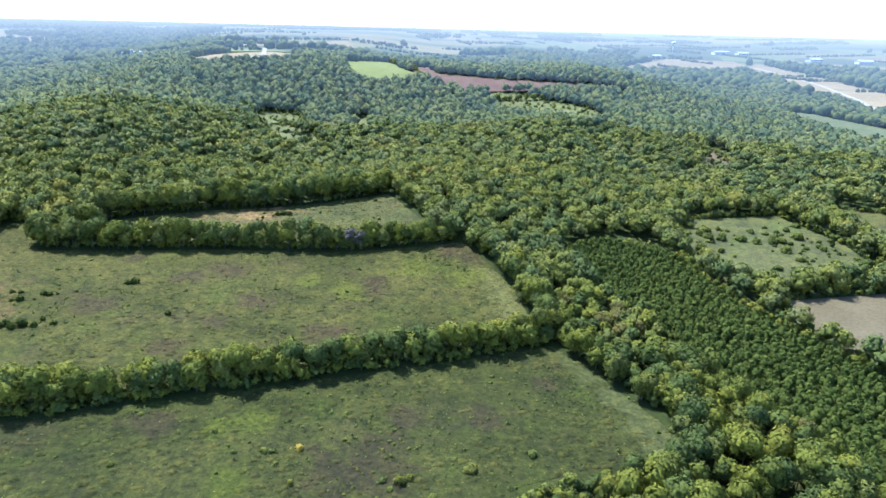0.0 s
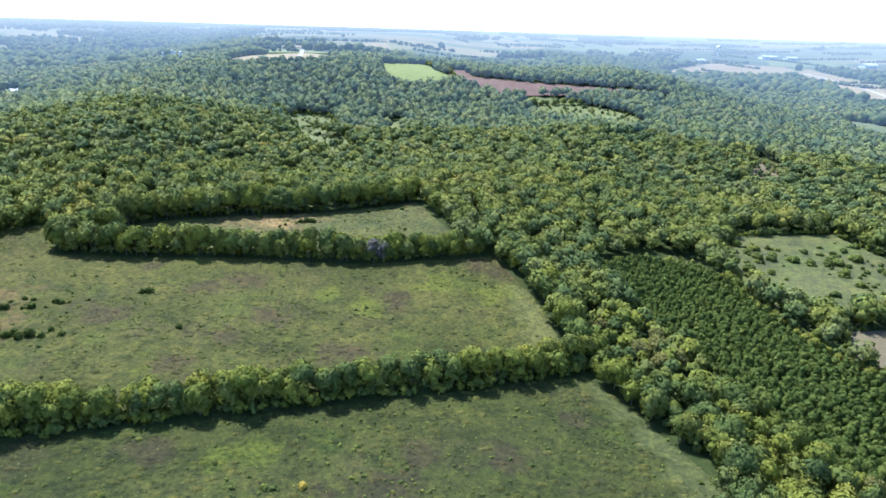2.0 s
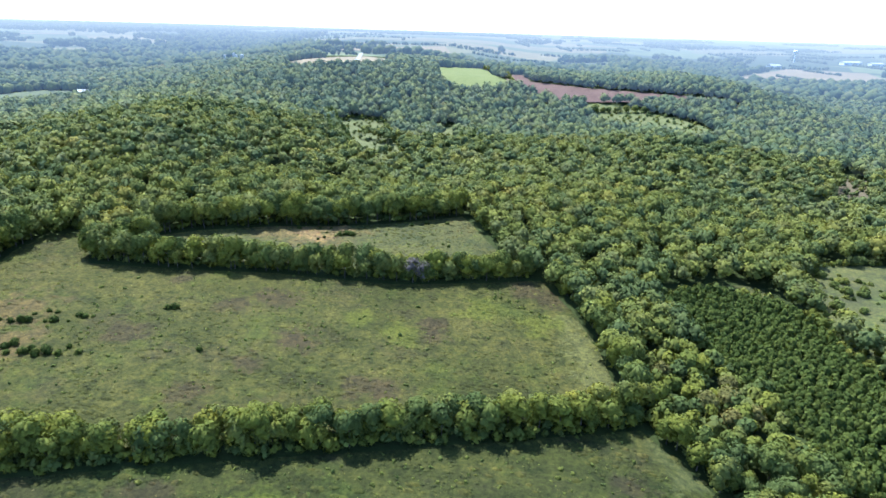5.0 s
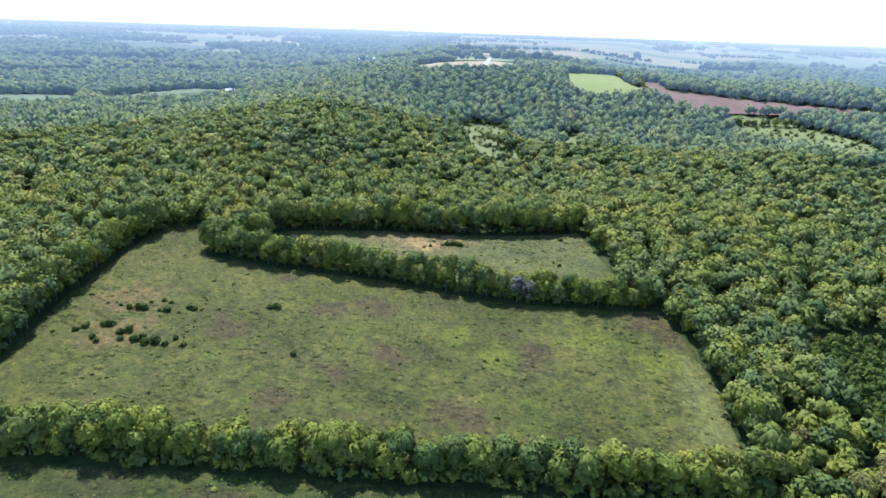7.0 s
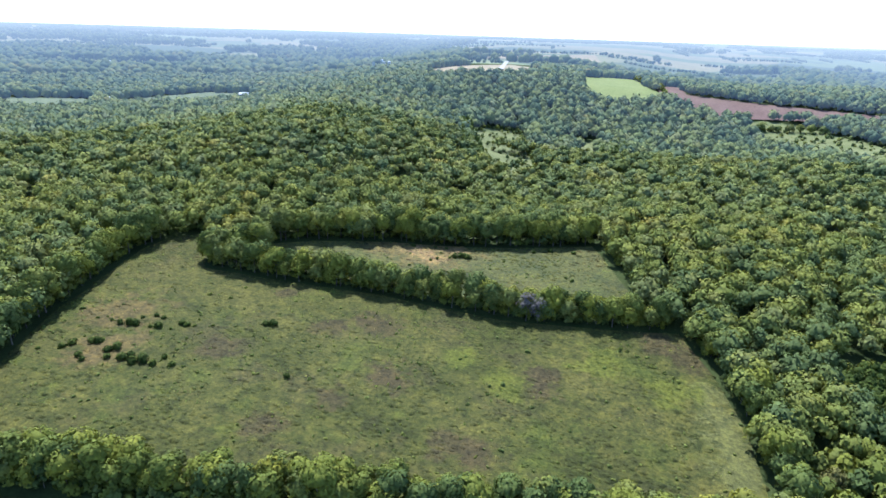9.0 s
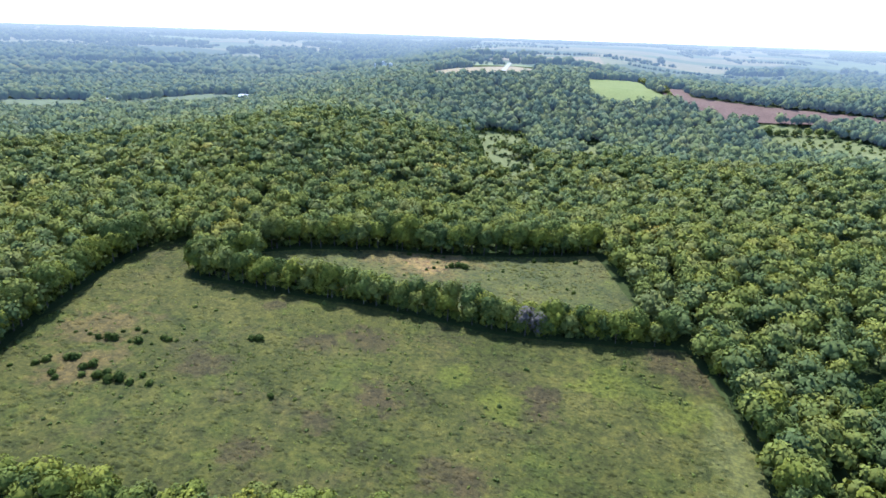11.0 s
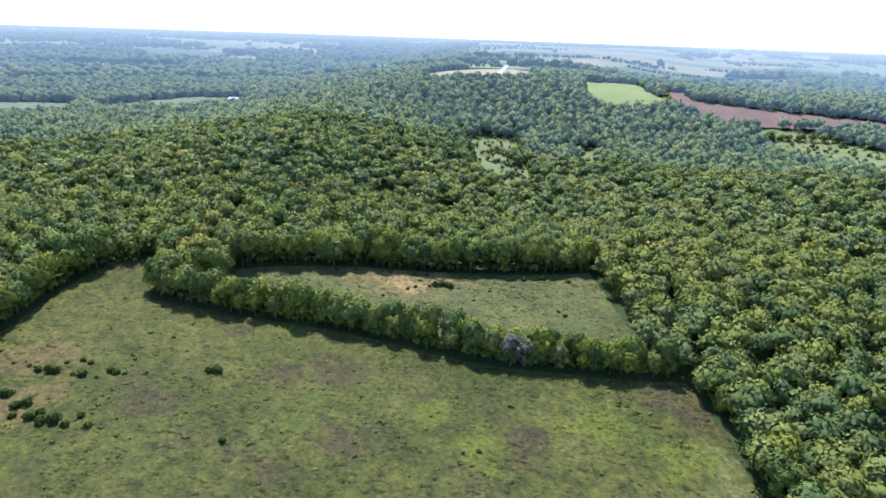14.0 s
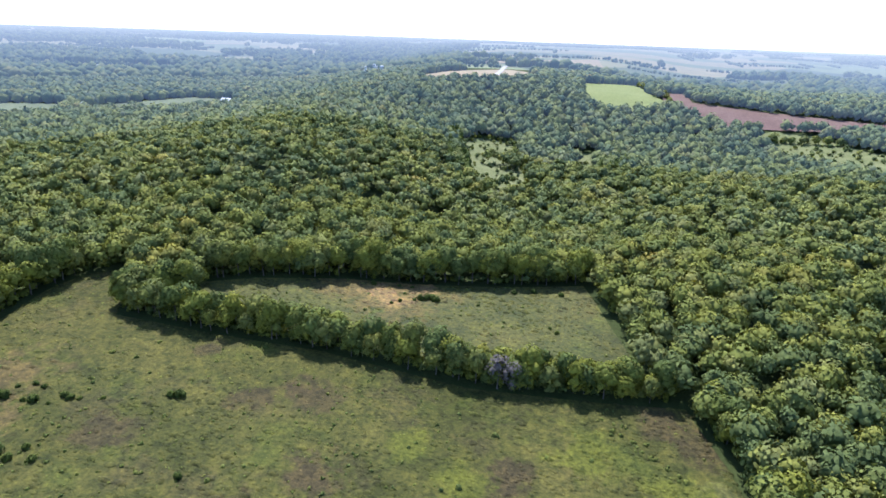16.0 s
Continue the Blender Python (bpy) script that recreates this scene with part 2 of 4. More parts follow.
LEAF_STOPS = [(0.0, (0.082, 0.11, 0.035)), (0.2, (0.12, 0.149, 0.041)), (0.4, (0.167, 0.186, 0.035)), (0.6, (0.214, 0.219, 0.035)), (0.72, (0.149, 0.167, 0.049)), (0.86, (0.266, 0.249, 0.037)), (0.96, (0.309, 0.26, 0.039)), (1.0, (0.318, 0.233, 0.043))]
PINE_STOPS = [(0.0, (0.057, 0.08, 0.018)), (0.5, (0.086, 0.111, 0.023)), (1.0, (0.129, 0.147, 0.03))]


# Haze painted into the leaf colour: paler and bluer than LEAF_STOPS.
SLOPE_HAZE_STOPS = [(0.0, (0.099, 0.131, 0.054)), (0.2, (0.139, 0.169, 0.063)), (0.42, (0.187, 0.205, 0.054)), (0.6, (0.234, 0.238, 0.058)), (0.72, (0.171, 0.189, 0.077)), (0.88, (0.278, 0.256, 0.059)), (1.0, (0.323, 0.247, 0.07))]
# Halfway to the haze-tinted slope colours, so the step stays soft.
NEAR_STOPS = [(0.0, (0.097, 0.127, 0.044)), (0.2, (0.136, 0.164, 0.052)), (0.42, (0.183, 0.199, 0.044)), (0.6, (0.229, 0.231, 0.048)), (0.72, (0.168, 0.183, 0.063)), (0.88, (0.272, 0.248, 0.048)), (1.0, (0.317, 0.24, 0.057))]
# More haze painted in: the slope colours shifted further to blue.
FAR_HAZE_STOPS = [(0.0, (0.092, 0.128, 0.067)), (0.2, (0.129, 0.166, 0.078)), (0.42, (0.174, 0.201, 0.067)), (0.6, (0.218, 0.233, 0.072)), (0.72, (0.16, 0.185, 0.095)), (0.88, (0.259, 0.251, 0.074)), (1.0, (0.301, 0.242, 0.087))]


def foliage(name, own, stops=LEAF_STOPS, air=False):
    """Leaves. own: the tree's tone comes from the object, else from the tone stored with each tree of a wood."""
    n = Nodes(name)
    if own:
        tone = n.add("ShaderNodeObjectInfo").outputs["Random"]
        leaf = n.add("ShaderNodeNewGeometry").outputs["Random Per Island"]
    else:
        a = n.add("ShaderNodeAttribute")
        a.attribute_name = "tone"
        parts = n.add("ShaderNodeSeparateColor")
        n.put(parts, "Color", a.outputs["Color"])
        tone, leaf = parts.outputs[0], parts.outputs[1]
    stand = n.noise(0.015, 4, 0.65)
    tone = n.maths("ADD", n.maths("MULTIPLY", tone, 0.74), n.maths("MULTIPLY", n.maths("SUBTRACT", stand, 0.46), 1.1))
    c = n.ramp(tone, stops)
    c = n.mix(1.0, c, n.ramp(leaf, [(0.0, (0.80, 0.81, 0.83)), (0.5, (1.0, 1.0, 1.0)), (1.0, (1.18, 1.16, 1.1))]), "MULTIPLY")
    c = n.mix(1.0, c, n.ramp(n.noise(0.8, 4, 0.75), [(0.28, (0.7, 0.72, 0.74)), (0.5, (1.0, 1.0, 1.0)), (0.75, (1.25, 1.22, 1.12))]), "MULTIPLY")
    n.set(Base_Color=c, Roughness=0.7)
    if own:
        n.bump(n.noise(1.3, 3, 0.7), 0.3, 0.4)
    n.bsdf.inputs["Specular IOR Level"].default_value = 0.05
    glow = n.add("ShaderNodeBsdfTranslucent")
    n.put(glow, "Color", n.mix(1.0, c, (1.15, 1.15, 0.75), "MULTIPLY"))
    mixer = n.tree.nodes.new("ShaderNodeMixShader")
    mixer.inputs[0].default_value = 0.16
    n.tree.links.new(n.bsdf.outputs[0], mixer.inputs[1])
    n.tree.links.new(glow.outputs[0], mixer.inputs[2])
    n.tree.links.new(mixer.outputs[0], n.out.inputs["Surface"])
    n.surface = mixer.outputs[0]
    return n.air().mat if air else n.mat


def plain(name, colour, rough=0.8, air=False, metal=0.0, scale=0.7, swing=0.18):
    n = Nodes(name)
    lo, hi = tuple(v * (1 - swing) for v in colour), tuple(min(v * (1 + swing), 1) for v in colour)
    n.set(Base_Color=n.ramp(n.noise(scale, 4, 0.6), [(0.3, lo), (0.7, hi)]), Roughness=rough, Metallic=metal)
    return n.air().mat if air else n.mat


def patchwork(name):
    """Distant farmland: squarish fields of stubble, pasture and green crops."""
    n = Nodes(name)
    m = n.add("ShaderNodeMapping")
    m.inputs["Rotation"].default_value = (0, 0, radians(14))
    m.inputs["Scale"].default_value = (1 / 420, 1 / 300, 0)
    n.put(m, "Vector", n.place())
    cell = n.add("ShaderNodeTexVoronoi")
    cell.distance, cell.inputs["Scale"].default_value = "CHEBYCHEV", 1.0
    n.put(cell, "Vector", m.outputs[0])
    split = n.add("ShaderNodeSeparateColor")
    n.put(split, "Color", cell.outputs["Color"])
    c = n.ramp(split.outputs[0], [(0.0, (0.08, 0.10, 0.04)), (0.2, (0.13, 0.15, 0.06)), (0.45, (0.22, 0.20, 0.11)), (0.62, (0.18, 0.205, 0.085)), (0.8, (0.27, 0.225, 0.135))], "CONSTANT")
    fine = n.ramp(n.noise(0.02, 4, 0.6), [(0.3, (0.92, 0.87, 0.52)), (0.7, (1.30, 1.24, 0.75))])
    n.set(Base_Color=n.mix(1.0, c, fine, "MULTIPLY"), Roughness=0.95)
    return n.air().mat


M_FLOOR = soil_material("forest_floor", (0.032, 0.044, 0.013), (0.062, 0.076, 0.022), 0.08)
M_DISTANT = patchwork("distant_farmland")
M_MEADOW = meadow_material("rough_meadow")
M_MEADOW_LOW = meadow_material("fresh_rough_meadow", 0.4, (0.63, 0.70, 0.64))
M_TAN_NEAR = soil_material("dry_stubble", (0.140, 0.112, 0.062), (0.185, 0.148, 0.086), 0.06)
M_CROP = soil_material("young_crop", (0.185, 0.205, 0.072), (0.225, 0.240, 0.09), 0.03)
M_RED = soil_material("red_ploughed_soil", (0.150, 0.095, 0.075), (0.19, 0.125, 0.10), 0.03)
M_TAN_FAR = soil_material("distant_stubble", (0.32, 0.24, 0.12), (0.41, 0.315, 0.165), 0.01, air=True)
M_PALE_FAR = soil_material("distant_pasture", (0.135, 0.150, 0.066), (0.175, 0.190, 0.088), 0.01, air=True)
M_LEAF = foliage("leaves", True)
M_WOOD_LEAF = foliage("woodland_leaves", False)
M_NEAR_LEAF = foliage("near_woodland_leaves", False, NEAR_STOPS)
# Same broadleaf wood; haze is tinted into these leaf colours.
M_SLOPE_LEAF = foliage("oak_slope_leaves", False, SLOPE_HAZE_STOPS)
M_WOOD_FAR = foliage("distant_leaves", False, FAR_HAZE_STOPS, air=True)
M_PINE = foliage("pine_needles", True, PINE_STOPS)
M_PINE_WOOD = foliage("pine_stand_needles", False, PINE_STOPS)
WEED_STOPS = [(0.0, (0.115, 0.142, 0.041)), (0.4, (0.155, 0.182, 0.043)), (0.75, (0.203, 0.216, 0.048)), (1.0, (0.257, 0.23, 0.06))]
M_WEED = foliage("weed_leaves", True, WEED_STOPS)
GOLD_STOPS = [(0.0, (0.190, 0.190, 0.038)), (0.6, (0.235, 0.228, 0.042)), (1.0, (0.262, 0.245, 0.046))]
M_WEED_DRIFT = foliage("drifted_weed_leaves", False, WEED_STOPS)
M_GOLD = foliage("yellow_green_leaves", True, GOLD_STOPS)
OLIVE_STOPS = [(0.0, (0.150, 0.142, 0.046)), (0.5, (0.190, 0.170, 0.050)), (1.0, (0.225, 0.190, 0.055))]
M_OLIVE = foliage("olive_brown_leaves", True, OLIVE_STOPS)
M_BARK = plain("bark", (0.11, 0.09, 0.07), 0.9, scale=3.0, swing=0.4)
M_WHITE_FAR = plain("white_paint", (0.78, 0.78, 0.78), 0.5, air=False)
M_SILO = plain("pale_concrete", (0.6, 0.6, 0.58), 0.6)
M_ROOF = plain("grey_roofing", (0.48, 0.49, 0.51), 0.5)
M_ROAD = plain("pale_gravel", (0.36, 0.34, 0.31), 0.9)
M_PALE_GRASS = soil_material("pale_dry_grass", (0.130, 0.145, 0.052), (0.205, 0.208, 0.088), 0.08)
M_YELLOW = plain("yellowing_leaves", (0.42, 0.30, 0.03), 0.8, scale=2.0, swing=0.3)
M_DEAD = plain("bare_twigs", (0.125, 0.104, 0.085), 0.9, scale=2.0, swing=0.3)
M_TRACK = soil_material("worn_grass", (0.085, 0.090, 0.030), (0.108, 0.110, 0.040), 0.3)


def grass_material():
    n = Nodes("grass_blades")
    c = n.mix(1.0, meadow_colour(n, 0.5), (2.0, 2.0, 1.9), "MULTIPLY")
    n.set(Base_Color=c, Roughness=0.8)
    thin = n.add("ShaderNodeBsdfTranslucent")
    n.put(thin, "Color", c)
    mixer = n.tree.nodes.new("ShaderNodeMixShader")
    mixer.inputs[0].default_value = 0.5
    n.tree.links.new(n.bsdf.outputs[0], mixer.inputs[1])
    n.tree.links.new(thin.outputs[0], mixer.inputs[2])
    n.tree.links.new(mixer.outputs[0], n.out.inputs["Surface"])
    return n.mat


def pasture_material(name, dry, lift):
    n = Nodes(name)
    n.set(Base_Color=n.mix(1.0, meadow_colour(n, dry), lift, "MULTIPLY"), Roughness=0.95)
    n.bump(n.noise(1.1, 4, 0.6), 0.6, 0.4)
    return n.mat


M_MEADOW_GREEN = pasture_material("green_meadow", 0.15, (1.0, 1.02, 0.66))
M_PASTURE = pasture_material("grazed_pasture", 0.3, (1.18, 1.22, 1.15))
M_GRASS = grass_material()
M_HUMMOCK = meadow_material("matted_grass", 0.5)
M_HUMMOCK_LOW = meadow_material("fresh_matted_grass", 0.5, (0.63, 0.70, 0.64))


# ---- mesh helpers ----
def mesh_of(name, verts, faces, mat, tone=None, normals=None):
    """A mesh from arrays; faces is an (n, 3) or (n, 4) array."""
    verts, faces = np.asarray(verts, np.float32), np.asarray(faces, np.int32)
    k = faces.shape[1]
    me = bpy.data.meshes.new(name)
    me.vertices.add(len(verts))
    me.vertices.foreach_set("co", verts.ravel())
    me.loops.add(faces.size)
    me.loops.foreach_set("vertex_index", faces.ravel())
    me.polygons.add(len(faces))
    me.polygons.foreach_set("loop_start", np.arange(0, faces.size, k, dtype=np.int32))
    me.polygons.foreach_set("use_smooth", np.full(len(faces), normals is not None))
    if tone is not None:
        a = me.attributes.new("tone", "FLOAT_COLOR", "POINT")
        a.data.foreach_set("color", np.asarray(tone, np.float32).ravel())
    me.materials.append(mat)
    me.update(calc_edges=True)
    me.validate()
    if normals is not None:
        me.normals_split_custom_set_from_vertices(np.asarray(normals, np.float32))
    return me


def part(name, mesh, parent, label="", m=None):
    ob = new(name, mesh)
    ob.parent = parent
    if m is not None:
        ob.matrix_basis = m
    return tagged(ob, label)


def bm_mesh(name, bm, mat):
    me = bpy.data.meshes.new(name)
    bm.to_mesh(me)
    bm.free()
    me.materials.append(mat)
    return me


def drape(name, poly, mat, lift, cell, label, category):
    """A piece of open ground laid over the land."""
    bm = bmesh.new()
    bm.faces.new([bm.verts.new((x, y, 0)) for x, y in poly])
    bmesh.ops.triangulate(bm, faces=bm.faces[:], ngon_method="EAR_CLIP")
    xs, ys = [p[0] for p in poly], [p[1] for p in poly]
    for axis, lo, hi in ((0, min(xs), max(xs)), (1, min(ys), max(ys))):
        for v in np.arange(math.ceil(lo / cell) * cell, hi, cell):
            co, no = [0, 0, 0], [0, 0, 0]
            co[axis], no[axis] = v, 1
            bmesh.ops.bisect_plane(bm, geom=bm.verts[:] + bm.edges[:] + bm.faces[:], plane_co=co, plane_no=no)
    for v in bm.verts:
        v.co.z = at(v.co.x, v.co.y) + lift
    bmesh.ops.recalc_face_normals(bm, faces=bm.faces[:])
    if sum(f.normal.z for f in bm.faces) < 0:
        bmesh.ops.reverse_faces(bm, faces=bm.faces[:])
    for f in bm.faces:
        f.smooth = True
    return tagged(new(name, bm_mesh(name, bm, mat)), label, category, kind="structure")


# ---- ground, one sheet to the horizon ----
def build_ground():
    rings = [0.0, 15.0]
    while rings[-1] < 4840:
        rings.append(min(rings[-1] + max(4.0, rings[-1] * 0.028), 4840))
    n = 224
    a = np.arange(n) * 2 * math.pi / n
    r = np.array(rings[1:])
    x, y = (r[:, None] * np.cos(a)).ravel(), (r[:, None] * np.sin(a)).ravel()
    verts = np.column_stack([x, y, land(x, y)])
    verts = np.vstack([verts, [[0, 0, at(0, 0)]]])
    i, j = np.meshgrid(np.arange(len(r) - 1), np.arange(n), indexing="ij")
    k = (j + 1) % n
    quads = np.column_stack([(i * n + j).ravel(), ((i + 1) * n + j).ravel(), ((i + 1) * n + k).ravel(), (i * n + k).ravel()])
    hub = len(verts) - 1
    fan = np.array([[hub, q, (q + 1) % n, (q + 1) % n] for q in range(n)])[:, :3]
    me = bpy.data.meshes.new("ground")
    me.from_pydata(verts.tolist(), [], quads.tolist() + fan.tolist())
    me.materials.append(M_FLOOR)
    me.materials.append(M_DISTANT)
    far = np.r_[(r[:-1] > 1150).repeat(n), np.zeros(n, bool)]
    me.polygons.foreach_set("material_index", far.astype(np.int32))
    me.polygons.foreach_set("use_smooth", np.ones(len(me.polygons), bool))
    tagged(new("ground", me), "rolling land of leaf litter and grass reaching the horizon", "ground", kind="structure")


build_ground()
drape("meadow_low", MEADOW_LOW, M_MEADOW_LOW, 0.25, 6, "rough olive meadow of weeds and grass beside a hedgerow", "meadow")
drape("meadow_middle", MEADOW_MID, M_MEADOW, 0.25, 6, "rough olive meadow with brown weed drifts between hedgerows", "meadow")
drape("meadow_back", MEADOW_BACK, M_MEADOW_GREEN, 0.25, 6, "green meadow with a bare sandy patch below the wood", "meadow")
drape("meadow_east", MEADOW_EAST, M_PASTURE, 0.25, 6, "green meadow dotted with small dark junipers", "meadow")
drape("meadow_far_east", MEADOW_FAR_EAST, M_MEADOW_GREEN, 0.25, 6, "green meadow with scattered shrubs beside the wood", "meadow")
drape("field_brown", FIELD_BROWN, M_TAN_NEAR, 0.25, 6, "dry tan stubble field beside a pine stand", "field")
drape("pine_ground", PINES, M_FLOOR, 0.2, 8, "dark grassy ground under young pines", "ground")
drape("grove_ground", [(65, 135), (60, 126), (40, 122), (20, 114), (6, 104), (4, 40), (0, -90), (110, -90), (110, 100), (90, 135)], M_MEADOW_LOW, 0.2, 8, "rough grassy ground under the grove beside the meadow", "ground")
drape("glade", GLADE, M_PALE_GRASS, 0.3, 8, "pale grassy glade in the wood", "glade")
drape("glade_small", GLADE_SMALL, M_PALE_GRASS, 0.3, 8, "small pale glade in the wood", "glade")
drape("glade_brown", GLADE_BROWN, M_MEADOW_GREEN, 0.3, 8, "small dry brown glade above the pines", "glade")
drape("glade_east", GLADE_EAST, M_TAN_NEAR, 0.3, 8, "small dry glade on the wooded slope", "glade")
drape("meadow_strip", STRIP, M_PALE_GRASS, 0.7, 8, "long pale pasture with scattered shrubs between woods", "meadow")
drape("field_green", FIELD_GREEN, M_CROP, 1.0, 10, "bright green crop field on the plateau", "field")
drape("field_red", FIELD_RED, M_RED, 1.3, 10, "bare reddish ploughed field on the plateau", "field")
for kind, polys in FAR_FIELDS.items():
    for p in polys:
        mat = M_TAN_FAR if kind == "tan_field" else M_PALE_FAR
        drape("backdrop_" + kind, p, mat, 0.8, 30, "distant dry tan field" if kind == "tan_field" else "distant pale green pasture", "field")


def lane(name, line, width, mat, lift, cell, label, category):
    """A strip of even width along a line."""
    left, right = [], []
    for k, (x, y) in enumerate(line):
        ax, ay = line[max(k - 1, 0)]
        bx, by = line[min(k + 1, len(line) - 1)]
        length = math.hypot(bx - ax, by - ay)
        nx, ny = -(by - ay) / length * width / 2, (bx - ax) / length * width / 2
        left.append((x + nx, y + ny))
        right.append((x - nx, y - ny))
    return drape(name, left + right[::-1], mat, lift, cell, label, category)


def ragged(line, width, step, seed):
    """Outline of a strip along a line with uneven borders."""
    r, left, right = random.Random(seed), [], []
    for (ax, ay), (bx, by) in zip(line, line[1:]):
        n = max(1, round(math.hypot(bx - ax, by - ay) / step))
        nx, ny = -(by - ay) / math.hypot(bx - ax, by - ay), (bx - ax) / math.hypot(bx - ax, by - ay)
        for k in range(n):
            x, y = ax + (bx - ax) * k / n, ay + (by - ay) * k / n
            u, v = width / 2 + r.uniform(-0.9, 0.6), width / 2 + r.uniform(-0.9, 0.6)
            left.append((x + nx * u, y + ny * u))
            right.append((x - nx * v, y - ny * v))
    return left + right[::-1]


MARGIN_LOW = ragged([(34, 178), (46, 163), (54, 148), (61, 134)], 7.0, 1.6, 5)
MARGIN_MIDDLE = ragged([(12, 244), (22, 228), (28, 208), (30, 190)], 6.0, 1.6, 6)
for off in (-0.9, 0.9):
    lane("wheel_track", [(-33 + off, 318), (-33 + off, 303), (-31 + off, 291), (-30 + off, 280), (-30.5 + off, 268)], 0.4, M_TRACK, 0.36, 6, "pale wheel track through the green meadow", "track")
lane("backdrop_road", [(-268, 905), (-284, 965), (-315, 1080), (-351, 1211)], 7, M_ROAD, 1.0, 30, "pale gravel road crossing the plateau", "road")
lane("backdrop_road", [(580, 812), (665, 1000), (765, 1280), (820, 1480), (862, 1760)], 9, M_ROAD, 1.2, 30, "pale road beside a broad tan strip", "road")
lane("backdrop_road", [(400, 1540), (448, 1608), (560, 1790), (678, 1968)], 14, M_TAN_FAR, 1.2, 30, "distant pale road through woods", "road")

# ---- leaves and crowns ----
ICO = bmesh.new()
bmesh.ops.create_icosphere(ICO, subdivisions=1, radius=1)
ICO_V = np.array([v.co[:] for v in ICO.verts])
ICO_F = np.array([[v.index for v in f.verts] for f in ICO.faces])
ICO.free()


OCT_V = np.array([(1, 0, 0), (0, 1, 0), (-1, 0, 0), (0, -1, 0), (0, 0, 1), (0, 0, -1)], float)
OCT_F = np.array([(0, 1, 4), (1, 2, 4), (2, 3, 4), (3, 0, 4), (1, 0, 5), (2, 1, 5), (3, 2, 5), (0, 3, 5)])


def unit(v):
    return v / np.maximum(np.linalg.norm(v, axis=-1, keepdims=True), 1e-9)


def sprays(rng, centre, normal, size):
    """Bent leaf sprays: two triangles each, round the given centres."""
    n = len(centre)
    t = unit(np.cross(normal, unit(rng.normal(size=(n, 3)))))
    b = np.cross(normal, t)
    s = (size * rng.uniform(0.6, 1.3, n))[:, None]
    w = s * rng.uniform(0.5, 0.9, (n, 1))
    verts = np.stack([centre - t * s, centre - b * w + normal * s * 0.25, centre + t * s * rng.uniform(0.6, 1.1, (n, 1)) - normal * s * 0.2, centre + b * w + normal * s * 0.1], 1)
    base = 4 * np.arange(n)[:, None]
    faces = np.concatenate([base + [0, 1, 2], base + [0, 2, 3]], 0)
    leaf = rng.random(n).repeat(4)
    return verts.reshape(-1, 3), faces, leaf


def crown(rng, width, low, top, lobes, leaves, size, core=0.82, boxy=1.0):
    """A broadleaf crown: uneven lobes in a dome, each covered with leaf sprays, over an added solid heart.
    Returns places, faces, leaf tones and the soft normals of the leaf mass."""
    mid, half = (low + top) / 2, (top - low) / 2
    d = unit(rng.normal(size=(lobes, 3)))
    d[:, 2] = np.abs(d[:, 2]) * 1.6 - 0.8
    d[:, :2] *= (np.hypot(d[:, 0], d[:, 1]) ** (boxy - 1))[:, None]
    rad = min(width, half * 2.6) * rng.uniform(0.17, 0.27, lobes)
    c = d * np.column_stack([np.full(lobes, width / 2), np.full(lobes, width / 2), np.full(lobes, half)]) * rng.uniform(0.5, 0.76, (lobes, 1)) + [0, 0, mid]
    c[0], rad[0] = (rng.normal(0, width * 0.04), rng.normal(0, width * 0.04), mid + half * 0.12), min(width * 0.41, half * 1.02)
    if lobes < 3:
        rad[0] = width * 0.45
        c[0, 2] = rad[0] * 0.85
    which = rng.choice(lobes, leaves * 2, p=rad**2 / (rad**2).sum())
    way = unit(rng.normal(size=(leaves * 2, 3)) + [0, 0, 0.35])
    p = c[which] + way * (rad[which] * rng.uniform(0.82, 1.12, leaves * 2))[:, None]
    keep = np.ones(leaves * 2, bool)
    for q, r in zip(c, rad):
        keep &= ~(np.linalg.norm(p - q, axis=1) < r * 0.8)
    p, way = p[keep][:leaves], way[keep][:leaves]
    v, f, leaf = sprays(rng, p, unit(way + [0, 0, 0.2] + rng.normal(0, 0.3, p.shape)), size)
    heart_z, steep = (mid + half * 0.25, 0.55) if boxy < 1 else (mid - half * 0.35, 1.0)
    whole = unit((p - [0, 0, heart_z]) * [1, 1, steep])
    soft = unit(0.4 * way + 0.65 * whole + rng.normal(0, 0.16, p.shape)).repeat(4, 0)
    vs, fs, ls, ns, off = [v], [f], [leaf], [soft], len(v)
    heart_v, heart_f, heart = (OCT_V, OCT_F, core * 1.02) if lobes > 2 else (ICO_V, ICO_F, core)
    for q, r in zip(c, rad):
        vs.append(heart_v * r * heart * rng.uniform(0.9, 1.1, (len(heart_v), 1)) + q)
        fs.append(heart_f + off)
        # A fixed low leaf tone paints the crown's inner shade on the heart.
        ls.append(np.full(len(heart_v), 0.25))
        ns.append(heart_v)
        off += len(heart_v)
    return np.vstack(vs), np.vstack(fs), np.concatenate(ls), np.vstack(ns)


